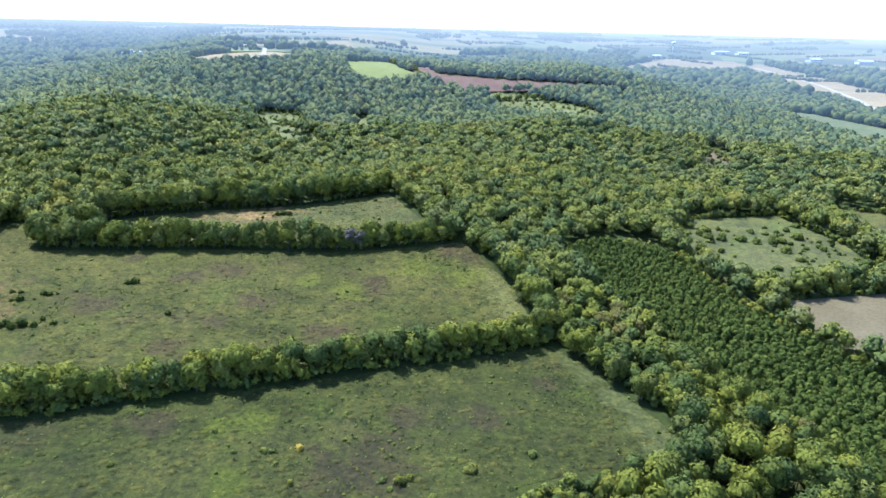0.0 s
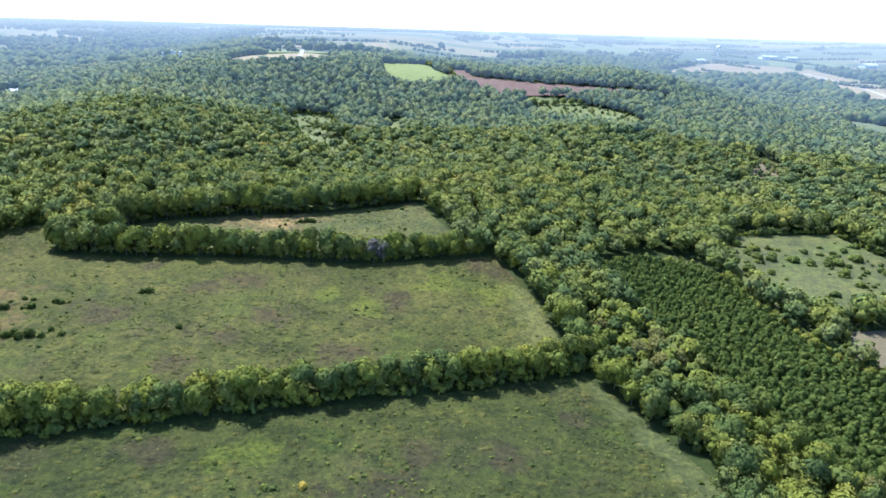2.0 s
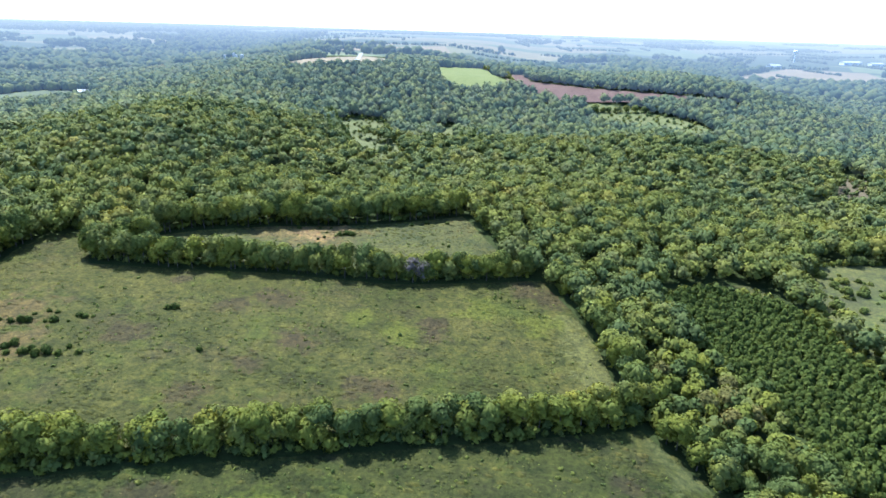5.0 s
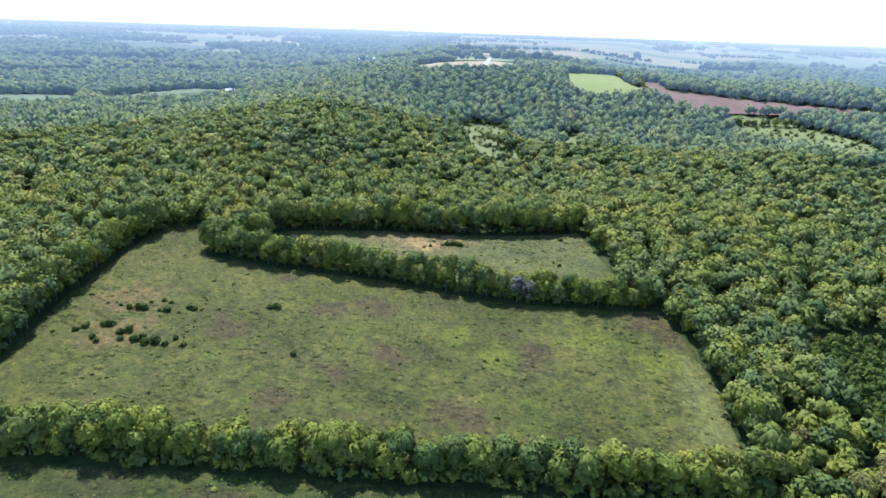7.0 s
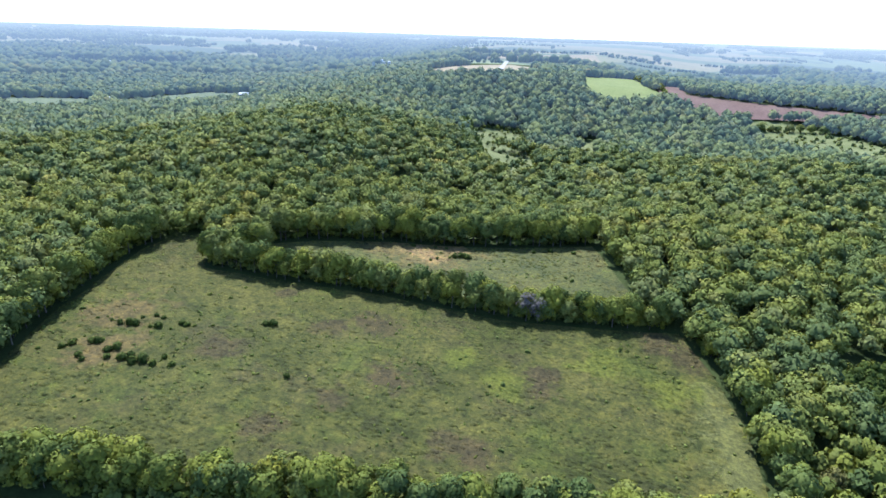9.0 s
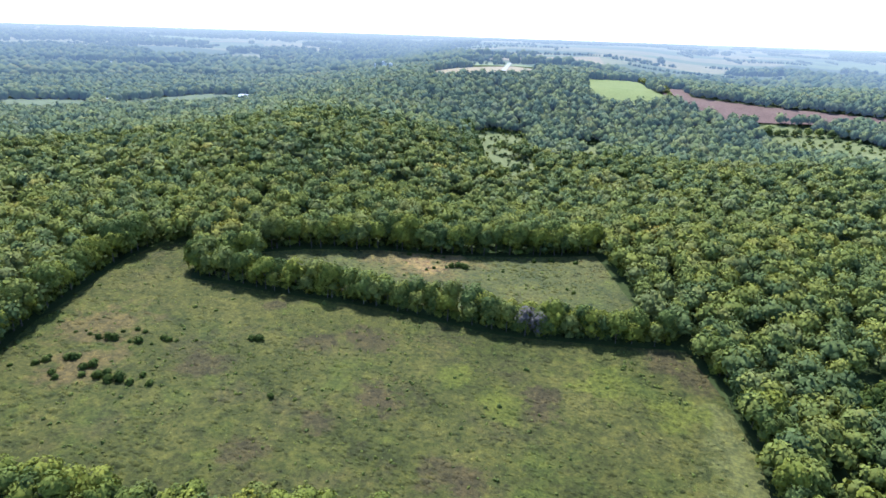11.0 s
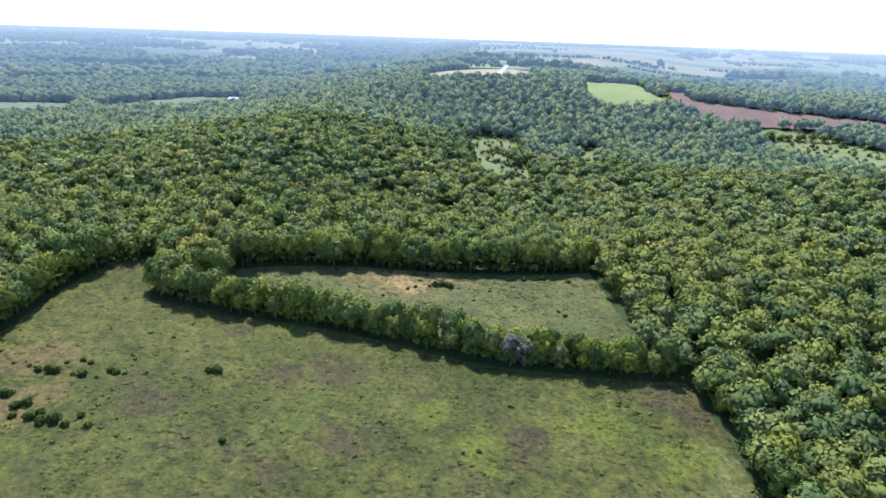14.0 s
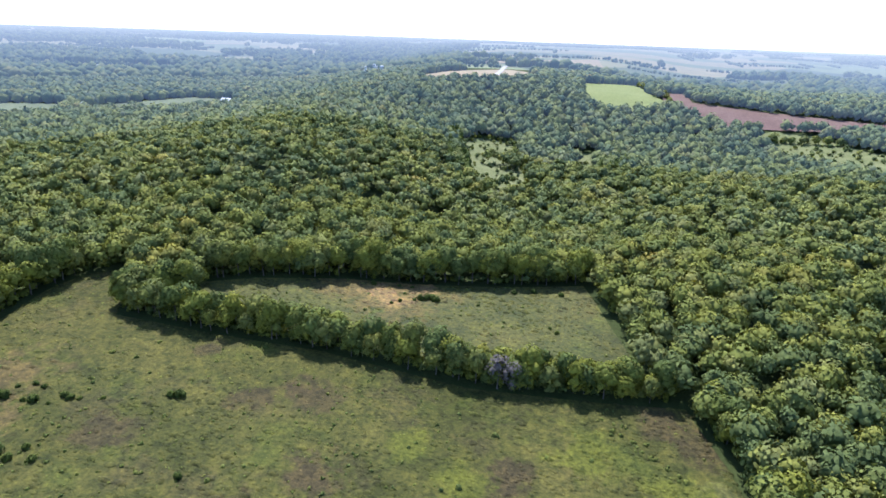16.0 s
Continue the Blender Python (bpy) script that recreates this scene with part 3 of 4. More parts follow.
def conifer(rng, height, width, leaves, size):
    """A young conifer: a cone of drooping sprays over a thin added heart, toned dark as inner shade."""
    u = rng.random(leaves) ** 0.6
    z = height * (1 - u) * 0.94 + 0.25
    a = rng.uniform(0, 2 * math.pi, leaves)
    r = width / 2 * (u ** 0.7 * 0.9 + 0.1) * rng.uniform(0.6, 1.1, leaves)
    p = np.column_stack([r * np.cos(a), r * np.sin(a), z])
    no = unit(np.column_stack([np.cos(a), np.sin(a), np.full(leaves, 1.1)]) + rng.normal(0, 0.4, (leaves, 3)))
    v, f, leaf = sprays(rng, p, no, size)
    heart = ICO_V * [width * 0.36, width * 0.36, height * 0.42] + [0, 0, height * 0.45]
    return np.vstack([v, heart]), np.vstack([f, ICO_F + len(v)]), np.concatenate([leaf, np.full(len(heart), 0.1)]), np.vstack([no.repeat(4, 0), ICO_V])


def spread(name, mat, templates, x, y, scale, sink=0.0):
    """Many placed copies of template crowns as one mesh; each tree has a tone of its own."""
    vs, fs, ts, ns, off = [], [], [], [], 0
    n = len(x)
    z, yaw, pick, tone = land(x, y) - sink, rng.uniform(0, 6.28, n), rng.integers(0, len(templates), n), rng.random(n)
    for k, (v, f, leaf, soft) in enumerate(templates):
        some = np.flatnonzero(pick == k)
        if not len(some):
            continue
        c, s = np.cos(yaw[some])[:, None], np.sin(yaw[some])[:, None]
        g = scale[some][:, None]
        vs.append(np.stack([(v[None, :, 0] * c - v[None, :, 1] * s) * g + x[some][:, None], (v[None, :, 0] * s + v[None, :, 1] * c) * g + y[some][:, None], v[None, :, 2] * g + z[some][:, None]], -1).reshape(-1, 3))
        ns.append(np.stack([soft[None, :, 0] * c - soft[None, :, 1] * s, soft[None, :, 0] * s + soft[None, :, 1] * c, soft[None, :, 2] + 0 * c], -1).reshape(-1, 3))
        fs.append((f[None] + (np.arange(len(some)) * len(v))[:, None, None]).reshape(-1, 3) + off)
        t = np.ones((len(some), len(v), 4))
        t[..., 0], t[..., 1] = tone[some][:, None], leaf[None]
        ts.append(t.reshape(-1, 4))
        off += len(some) * len(v)
    return mesh_of(name, np.vstack(vs), np.vstack(fs), mat, np.vstack(ts), np.vstack(ns))


def scatter(rng, spacing, box, jitter=0.42):
    """Jittered staggered grid over a box x0, y0, x1, y1."""
    x0, y0, x1, y1 = box
    gx, gy = np.meshgrid(np.arange(x0, x1, spacing), np.arange(y0, y1, spacing * 0.9))
    gx = gx + (np.arange(gx.shape[0]) % 2)[:, None] * spacing / 2
    x, y = gx.ravel(), gy.ravel()
    return x + rng.uniform(-jitter, jitter, x.size) * spacing, y + rng.uniform(-jitter, jitter, x.size) * spacing


def outside_all(x, y, polys, margin=0.0):
    ok = np.ones(np.shape(x), bool)
    for p in polys:
        ok &= ~inside(x, y, p)
        if margin:
            ok &= along(x, y, p + p[:1]) > margin
    return ok


def in_view_country(x, y):
    """The side of the country towards which the flight looks."""
    a = np.degrees(np.arctan2(-x, y + 60))
    return (a > -43) & (a < 62) & (y > 40) | (x > 2) & (x < 90) & (y > -90) & (y < 72)


def wooded(x, y):
    """Where the distance is wood and not farmland: solid near, the plateau ahead mostly open, the side valleys wooded."""
    far, az = np.hypot(x, y), np.degrees(np.arctan2(-x, y))
    reach = 1050 + 950 * ease(6, -4, az) + 500 * ease(19, 24, az)
    open_land = (0.48 - 0.40 * ease(18, 24, az)) * ease(0, 90, far - reach)
    grain = value_noise(x + 5000, y, 260, 3) * 0.6 + value_noise(x + 5000, y, 90, 4) * 0.4
    return (far < 1000) | (grain > 0.12 + 0.2 * ease(1000, 1800, far) * ease(20, 35, az) + 0.2 * ease(0, 400, far - reach) * (1 - 0.85 * ease(18, 24, az)) + open_land)


# ---- trees one by one: hedgerows and the near edges of the wood ----
rng = np.random.default_rng(7)


def trunk_mesh(height, girth, seed):
    r = random.Random(seed)
    bm = bmesh.new()

    def limb(a, b, ra, rb):
        d = (b - a)
        m = Matrix.Translation((a + b) / 2) @ d.to_track_quat("Z", "Y").to_matrix().to_4x4()
        bmesh.ops.create_cone(bm, cap_ends=True, segments=6, radius1=ra, radius2=rb, depth=d.length, matrix=m)

    fork = Vector((r.uniform(-0.3, 0.3), r.uniform(-0.3, 0.3), height * 0.42))
    limb(Vector((0, 0, -0.4)), fork, girth, girth * 0.7)
    for k in range(4):
        a = k * 1.6 + r.uniform(0, 1)
        limb(fork - Vector((0, 0, 0.3)), fork + Vector((math.cos(a) * height * 0.2, math.sin(a) * height * 0.2, height * r.uniform(0.2, 0.36))), girth * 0.5, girth * 0.15)
    return bm_mesh("trunk", bm, M_BARK)


TREE_KINDS = []
for k in range(12):
    w, top = rng.uniform(8.0, 10.5), rng.uniform(12.0, 15.0)
    v, f, leaf, soft = crown(rng, w, rng.uniform(2.8, 4.4), top, 16, 620, 0.5, 0.82, 0.45)
    base = new("deciduous_tree")
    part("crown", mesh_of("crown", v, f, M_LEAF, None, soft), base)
    part("trunk", trunk_mesh(top, 0.26, k), base)
    TREE_KINDS.append(base)


def plant(kinds, x, y, scale, yaw, label, category, group, name=""):
    src = kinds[int(rng.integers(len(kinds)))]
    ob = copy_thing(src, pose(x, y, at(x, y), 0, 0, yaw) @ Matrix.Diagonal((scale, scale, scale * rng.uniform(0.9, 1.1), 1)))
    ob.name = name or ob.name
    return tagged(ob, label, category, group)


def row_points(line, step, width, rows):
    """Points along a hedgerow, in a few uneven rows to the left of its front line."""
    out = []
    for k in range(rows):
        for (ax, ay), (bx, by) in zip(line, line[1:]):
            length = math.hypot(bx - ax, by - ay)
            n = max(1, round(length / step))
            for i in range(n):
                t = (i + rng.uniform(0.1, 0.9)) / n
                nx, ny = -(by - ay) / length, (bx - ax) / length
                o = width * (k + 0.5) / rows + rng.uniform(-1.2, 1.2)
                out.append((ax + t * (bx - ax) + nx * o, ay + t * (by - ay) + ny * o))
    return out


SMALL_KINDS = []
for k in range(10):
    w, top = rng.uniform(6.2, 8.8), rng.uniform(8.0, 12.0)
    v, f, leaf, soft = crown(rng, w, rng.uniform(1.2, 2.4), top, 12, 350, 0.45, 0.82, 0.5)
    base = new("deciduous_tree")
    part("crown", mesh_of("crown", v, f, M_LEAF, None, soft), base)
    part("trunk", trunk_mesh(top, 0.18, 100 + k), base)
    SMALL_KINDS.append(base)
HEDGE_NEAR = [(-165, 104.5), (-110, 126.5), (-60.5, 145.5), (-30.5, 156.5), (3.5, 169), (37.5, 182)]
HEDGE_BACK = [(-168, 231), (-134, 235), (-96.5, 244), (-48, 248), (-9.5, 257), (5.5, 263)]
for x, y in row_points(HEDGE_NEAR, 5.2, 7.0, 3):
    plant(SMALL_KINDS, x, y, rng.uniform(0.7, 1.12), rng.uniform(0, 360), "bushy green broadleaf tree in a dense hedgerow between meadows", "tree", "hedgerow trees", "hedgerow_tree")
for x, y in row_points(HEDGE_BACK, 5.2, 7.5, 3):
    plant(SMALL_KINDS, x, y, rng.uniform(0.78, 1.2), rng.uniform(0, 360), "rounded green broadleaf tree in a hedgerow below the wood", "tree", "hedgerow trees", "hedgerow_tree")
for x, y in row_points([(-170, 234), (-160, 246), (-150, 250)], 6.0, 5.0, 2):
    plant(TREE_KINDS, x, y, rng.uniform(0.85, 1.05), rng.uniform(0, 360), "tall rounded broadleaf tree at the end of a hedgerow", "tree", "hedgerow trees", "hedgerow_tree")
for x, y in row_points([(-148, 110), (-158, 131), (-168, 149), (-185, 180), (-189, 194), (-196, 212), (-202, 230), (-200, 245)], 5.0, 8.0, 2) + row_points([(-158, 261), (-145, 273), (-116, 291), (-73, 308), (-31, 322)], 5.0, 8.0, 2):
    plant(TREE_KINDS, x, y, rng.uniform(0.8, 1.08), rng.uniform(0, 360), "tall broadleaf tree at the dark edge of the wood", "tree", "wood edge trees", "edge_tree")
for x, y in row_points([(12, 263), (23, 245), (31, 222), (35, 200), (38, 186)], 4.4, 6.5, 2):
    plant(SMALL_KINDS, x, y, rng.uniform(0.7, 1.15), rng.uniform(0, 360), "full-crowned broadleaf tree in a grove between meadow and pines", "tree", "grove trees", "grove_tree")
for x, y in row_points([(128, 219), (137, 219), (152, 221), (166, 222), (181, 225), (200, 229)], 4.8, 6.0, 2):
    plant(SMALL_KINDS, x, y, rng.uniform(0.5, 0.85), rng.uniform(0, 360), "full green broadleaf tree in a hedge above a dry field", "tree", "hedgerow trees", "hedgerow_tree")
FIELD_KINDS = []
for k in range(5):
    v, f, leaf, soft = crown(rng, rng.uniform(8, 10), 0.0, rng.uniform(8.5, 11), 6, 150, 0.95, 0.92)
    tone = np.ones((len(v), 4))
    tone[:, 0], tone[:, 1] = rng.uniform(0.3, 0.9), leaf
    base = new("field_tree")
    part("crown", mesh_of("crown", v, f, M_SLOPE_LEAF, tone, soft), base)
    part("trunk", trunk_mesh(9, 0.25, 200 + k), base)
    FIELD_KINDS.append(base)
for x, y in row_points([(-24, 752), (-48, 850), (-84, 968)], 13.0, 5.0, 1) + row_points([(56, 708), (128, 714)], 8.0, 5.0, 1):
    plant(FIELD_KINDS, x, y, rng.uniform(0.7, 1.0), rng.uniform(0, 360), "rounded broadleaf tree in a row beside a field", "tree", "field edge trees")


GOLD_KINDS, OLIVE_KINDS = [], []
for k in range(8):
    v, f, leaf, soft = crown(rng, rng.uniform(6.5, 9.0), 0.0, rng.uniform(8.0, 11.5), 10, 400, 0.42)
    base = new("deciduous_tree")
    part("crown", mesh_of("crown", v, f, M_GOLD if k < 4 else M_OLIVE, None, soft), base)
    part("trunk", trunk_mesh(9, 0.2, 300 + k), base)
    (GOLD_KINDS if k < 4 else OLIVE_KINDS).append(base)
BELT_KINDS = SMALL_KINDS[:5] + GOLD_KINDS[:3]
for x, y in row_points([(142, 166), (134, 183), (125, 203), (119, 221), (116, 240), (112, 262)], 4.6, 5.5, 2):
    plant(BELT_KINDS, x, y, rng.uniform(0.36, 0.62), rng.uniform(0, 360), "low yellow-green broadleaf tree in a belt beside the young pines", "tree", "pine belt trees", "belt_tree")
for x, y, g in ((-102, 253, 1.0), (49, 117, 0.7), (54, 114, 0.8), (44, 113, 0.6), (60, 119, 0.7), (89, 129, 0.9), (92, 144, 0.9), (86, 149, 0.8), (83, 133, 0.9), (76, 128, 0.8), (100, 118, 0.8), (70, 170, 0.8), (30, 251, 0.8), (36, 240, 0.9), (38, 258, 0.9), (29, 262, 0.8), (44, 248, 0.9), (46, 228, 0.8)):
    plant(GOLD_KINDS, x, y, g, rng.uniform(0, 360), "broadleaf tree with bright yellow-green late-summer leaves", "tree", "yellowing trees", "yellowing_tree")
for x, y, g in ((64, 194, 1.0), (69, 187, 1.0), (57, 190, 0.9), (62, 184, 0.9), (98, 134, 0.8), (47, 205, 0.8), (66, 203, 0.8)):
    plant(OLIVE_KINDS, x, y, g, rng.uniform(0, 360), "broadleaf tree with olive-brown turning leaves in the grove", "tree", "turning trees", "turning_tree")


for x, y in row_points([(62, 119), (42, 114), (22, 107), (6, 98)], 3.6, 8.0, 2)[::-1]:
    plant(GOLD_KINDS if rng.random() < 0.45 else SMALL_KINDS, x, y, rng.uniform(0.35, 0.62), rng.uniform(0, 360), "low bushy young tree at the edge of the meadow", "tree", "young edge trees", "young_tree")


def dead_tree(x, y, height):
    """A tree whose top has died back to grey twigs."""
    base = new("dead_tree")
    base.matrix_basis = pose(x, y, at(x, y))
    v, f, leaf, soft = crown(rng, height * 0.62, 1.0, height, 9, 260, 0.34, 0.55)
    tagged(part("twig_mass", mesh_of("twig_mass", v, f, M_DEAD, None, soft), base, "fine bare grey twigs"), kind="stuff")
    part("trunk", trunk_mesh(height, 0.26, 77), base)
    tagged(base, "half-dead grey tree with bare twigs in a hedgerow", "tree")


dead_tree(-41, 249.5, 12)
dead_tree(-37, 250.5, 11)

# ---- the woods ----
wood_x, wood_y = scatter(rng, 6.3, (-620, 40, 480, 640), 0.48)
keep = (np.hypot(wood_x, wood_y) < 385) | (rng.random(wood_x.size) < 0.66)
wood_x, wood_y = wood_x[keep], wood_y[keep]
ok = in_view_country(wood_x, wood_y) & outside_all(wood_x, wood_y, OPEN, 1.2) & (np.hypot(wood_x, wood_y) < 560)
HEDGE_GAP = [(-230, 70), (-110, 117), (38, 174), (45, 190), (0, 178), (-110, 140), (-230, 96)]
ok |= in_view_country(wood_x, wood_y) & inside(wood_x, wood_y, GLADE) & (wood_y > 470) & (value_noise(wood_x, wood_y, 16, 21) > 0.68)
ok &= ~inside(wood_x, wood_y, HEDGE_GAP) & ~inside(wood_x, wood_y, [(-172, 225), (-96, 238), (8, 254), (4, 272), (-96, 258), (-165, 256)])
ok &= outside_all(wood_x, wood_y, FAR_FIELDS["pale_green_field"])
ok &= ~((wood_x < 62) & (wood_x > -5) & (wood_y > 60) & (wood_y < 135))
wood_x, wood_y = wood_x[ok], wood_y[ok]
GROVE = [(38, 184), (34, 205), (60, 225), (92, 172), (110, 140), (122, 98), (100, 70), (10, 70), (8, 104), (60, 124), (66, 138)]
own = inside(wood_x, wood_y, GROVE)
wood_x, wood_y = wood_x[~own], wood_y[~own]
grove_x, grove_y = scatter(rng, 5.0, (0, 60, 130, 230), 0.45)
keep = inside(grove_x, grove_y, GROVE) & outside_all(grove_x, grove_y, OPEN, 0.6)
grove_x, grove_y = grove_x[keep], grove_y[keep]
order = np.argsort(np.hypot(grove_x - 45, grove_y - 110))
for x, y in zip(grove_x[order[:285]], grove_y[order[:285]]):
    plant(SMALL_KINDS, x, y, rng.uniform(0.62, 1.08) * (0.5 if x < 42 and y < 120 else 1), rng.uniform(0, 360), "full-crowned broadleaf tree in a grove between meadow and pines", "tree", "grove trees", "grove_tree")
kinds = [crown(rng, rng.uniform(5.0, 7.2), 0.0, rng.uniform(6.5, 10.5), 5, 110, 0.8, 0.92) for _ in range(8)]
rest = order[285:]
thicket = spread("thicket", M_WOOD_LEAF, kinds, grove_x[rest], grove_y[rest], rng.uniform(0.7, 1.05, len(rest)))
tagged(new("thicket", thicket), "dense thicket of small broadleaf trees beside the pines", "thicket", kind="stuff")
near = np.hypot(wood_x, wood_y) < 385
kinds = [crown(rng, rng.uniform(8.0, 12.0), rng.uniform(2.0, 4.0), rng.uniform(10.0, 13.0), 10, 142, 0.74, 0.78) for _ in range(18)]
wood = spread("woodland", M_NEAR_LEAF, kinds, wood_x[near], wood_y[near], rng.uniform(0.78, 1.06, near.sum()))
tagged(new("woodland", wood), "dense late-summer broadleaf wood in mixed greens round the meadows", "wood", kind="stuff")
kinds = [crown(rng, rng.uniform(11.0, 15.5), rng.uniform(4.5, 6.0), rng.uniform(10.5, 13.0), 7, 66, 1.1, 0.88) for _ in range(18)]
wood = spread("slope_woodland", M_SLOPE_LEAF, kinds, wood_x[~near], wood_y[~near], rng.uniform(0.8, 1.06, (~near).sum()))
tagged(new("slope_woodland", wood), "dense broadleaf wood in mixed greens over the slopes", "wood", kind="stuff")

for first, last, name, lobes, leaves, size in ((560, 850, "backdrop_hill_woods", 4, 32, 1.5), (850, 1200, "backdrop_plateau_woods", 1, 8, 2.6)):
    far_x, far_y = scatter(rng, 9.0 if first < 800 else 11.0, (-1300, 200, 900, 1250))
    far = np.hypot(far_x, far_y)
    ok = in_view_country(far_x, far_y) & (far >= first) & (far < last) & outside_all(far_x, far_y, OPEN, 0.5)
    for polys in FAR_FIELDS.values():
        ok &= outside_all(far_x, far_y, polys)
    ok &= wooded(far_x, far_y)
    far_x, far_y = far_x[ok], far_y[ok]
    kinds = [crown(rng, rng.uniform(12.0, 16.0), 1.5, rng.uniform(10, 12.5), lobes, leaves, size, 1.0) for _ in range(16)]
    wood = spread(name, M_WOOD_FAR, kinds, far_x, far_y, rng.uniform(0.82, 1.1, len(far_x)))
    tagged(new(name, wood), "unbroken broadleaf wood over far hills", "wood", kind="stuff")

far_x, far_y = scatter(rng, 18.5, (-3200, 500, 2600, 3300), 0.5)
far = np.hypot(far_x, far_y)
ok = in_view_country(far_x, far_y) & (far >= 1200) & (far < 3300) & wooded(far_x, far_y)
ok &= rng.random(far.size) < 1 - 0.55 * ease(1500, 3000, far)
for polys in FAR_FIELDS.values():
    ok &= outside_all(far_x, far_y, polys, 8.0)
    for reach in (45, 90):
        ok &= outside_all(far_x * (1 + reach / far), far_y * (1 + reach / far), polys)
far_x, far_y = [far_x[ok]], [far_y[ok]]
far_s = [rng.uniform(0.55, 1.0, ok.sum())]
for k in range(120):
    r, a = rng.uniform(1150, 3300), radians(rng.uniform(-40, 60))
    turn, length = radians(14 + rng.choice([0, 90])) + rng.normal(0, 0.05), rng.uniform(60, 330)
    t = np.arange(0, length, 8.0) + rng.uniform(-4, 4, len(np.arange(0, length, 8.0)))
    far_s.append(rng.uniform(0.25, 0.5, len(t)))
    far_x.append(-math.sin(a) * r + t * math.cos(turn))
    far_y.append(math.cos(a) * r + t * math.sin(turn))
far_x, far_y = np.concatenate(far_x), np.concatenate(far_y)
kinds = [crown(rng, rng.uniform(18, 25), -5, rng.uniform(8, 12), 1, 2, 4.0, 1.2) for _ in range(16)]
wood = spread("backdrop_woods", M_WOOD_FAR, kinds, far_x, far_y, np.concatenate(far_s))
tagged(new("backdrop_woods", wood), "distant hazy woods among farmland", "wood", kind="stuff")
far_x, far_y = scatter(rng, 34.0, (-4700, 500, 3600, 4750), 0.5)
far = np.hypot(far_x, far_y)
grain = value_noise(far_x + 9000, far_y, 700, 8) * 0.5 + value_noise(far_x + 9000, far_y, 150, 9) * 0.5
ok = in_view_country(far_x, far_y) & (far >= 3250) & (far < 4150) & (grain > 0.58 - 0.22 * ease(10, 30, np.degrees(np.arctan2(-far_x, far_y))))
kinds = [crown(rng, rng.uniform(38, 52), -6, rng.uniform(7, 10), 1, 1, 4.0, 1.0) for _ in range(6)]
kinds = [(v * [1, 1, 0.2], f, leaf, soft) for v, f, leaf, soft in kinds]
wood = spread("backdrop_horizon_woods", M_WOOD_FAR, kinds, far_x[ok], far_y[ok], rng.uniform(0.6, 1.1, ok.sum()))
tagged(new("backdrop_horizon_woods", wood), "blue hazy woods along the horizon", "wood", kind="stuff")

# ---- young pines in rows ----
PINE_KINDS = []
for k in range(5):
    v, f, leaf, soft = conifer(rng, rng.uniform(3.4, 5.0), rng.uniform(3.2, 4.6), 120, 0.42)
    base = new("young_pine")
    part("crown", mesh_of("crown", v, f, M_PINE, None, soft), base)
    part("trunk", trunk_mesh(3.5, 0.09, 40 + k), base)
    PINE_KINDS.append(base)
px, py = scatter(rng, 2.05, (50, 95, 170, 295), 0.8)
ok = inside(px, py, PINES) & outside_all(px, py, [GLADE_BROWN])
px, py = px[ok], py[ok]
near = np.hypot(px - 30, py - 60)
order = np.argsort(near)
for i in order[:250]:
    plant(PINE_KINDS, px[i], py[i], rng.uniform(0.6, 1.2), rng.uniform(0, 360), "young dark green pine in a dense planted stand", "pine tree", "planted pines")
rest = order[250:]
kinds = [conifer(rng, rng.uniform(3.0, 4.8), rng.uniform(2.8, 4.0), 30, 0.66) for _ in range(9)]
stand = spread("pine_stand", M_PINE_WOOD, kinds, px[rest], py[rest], rng.uniform(0.8, 1.12, len(rest)))
tagged(new("pine_stand", stand), "planted stand of young dark pines", "pine stand", kind="stuff")

cx, cy = scatter(rng, 6.5, (-480, 430, -30, 660), 0.5)
dark = inside(cx, cy, DARK_STAND) | inside(cx, cy, DARK_SPUR) & (value_noise(cx, cy, 24, 81) > 0.4) | (along(cx, cy, DARK_ROW) < 7)
kinds = [conifer(rng, rng.uniform(11, 14.5), rng.uniform(6.5, 9.0), 60, 1.1) for _ in range(6)]
tagged(new("conifer_stand", spread("conifer_stand", M_PINE_WOOD, kinds, cx[dark], cy[dark], rng.uniform(0.8, 1.1, dark.sum()))), "dark conifers standing among the broadleaf wood", "conifers", kind="stuff")

# ---- shrubs: belts along the wood's edges, junipers and bushes in the meadows ----
def edge_points(poly, step, out):
    """Points along the outline, a little outside it."""
    pts = []
    for (ax, ay), (bx, by) in zip(poly, poly[1:] + poly[:1]):
        length = math.hypot(bx - ax, by - ay)
        for k in range(max(1, round(length / step))):
            t = (k + rng.uniform(0.1, 0.9)) / max(1, round(length / step))
            x, y = ax + t * (bx - ax), ay + t * (by - ay)
            nx, ny = (by - ay) / length, -(bx - ax) / length
            if inside(x + nx, y + ny, poly):
                nx, ny = -nx, -ny
            o = out + rng.uniform(-0.8, 1.4)
            pts.append((x + nx * o, y + ny * o))
    return np.array(pts)


belt = np.vstack([edge_points(p, 3.6, 0.6) for p in (MEADOW_EAST, MEADOW_FAR_EAST, FIELD_BROWN, PINES, GLADE)] + [edge_points(p, 2.4, 4.5) for p in (MEADOW_LOW, MEADOW_MID, MEADOW_BACK)])
ok = (belt[:, 1] > 70) & outside_all(belt[:, 0], belt[:, 1], [MEADOW_LOW, MEADOW_MID, MEADOW_BACK, PINES]) & in_view_country(belt[:, 0], belt[:, 1])
belt = belt[ok]
SHRUB = [crown(rng, rng.uniform(3.2, 4.6), -0.3, rng.uniform(2.6, 4.6), 3, 36, 0.62) for _ in range(8)]
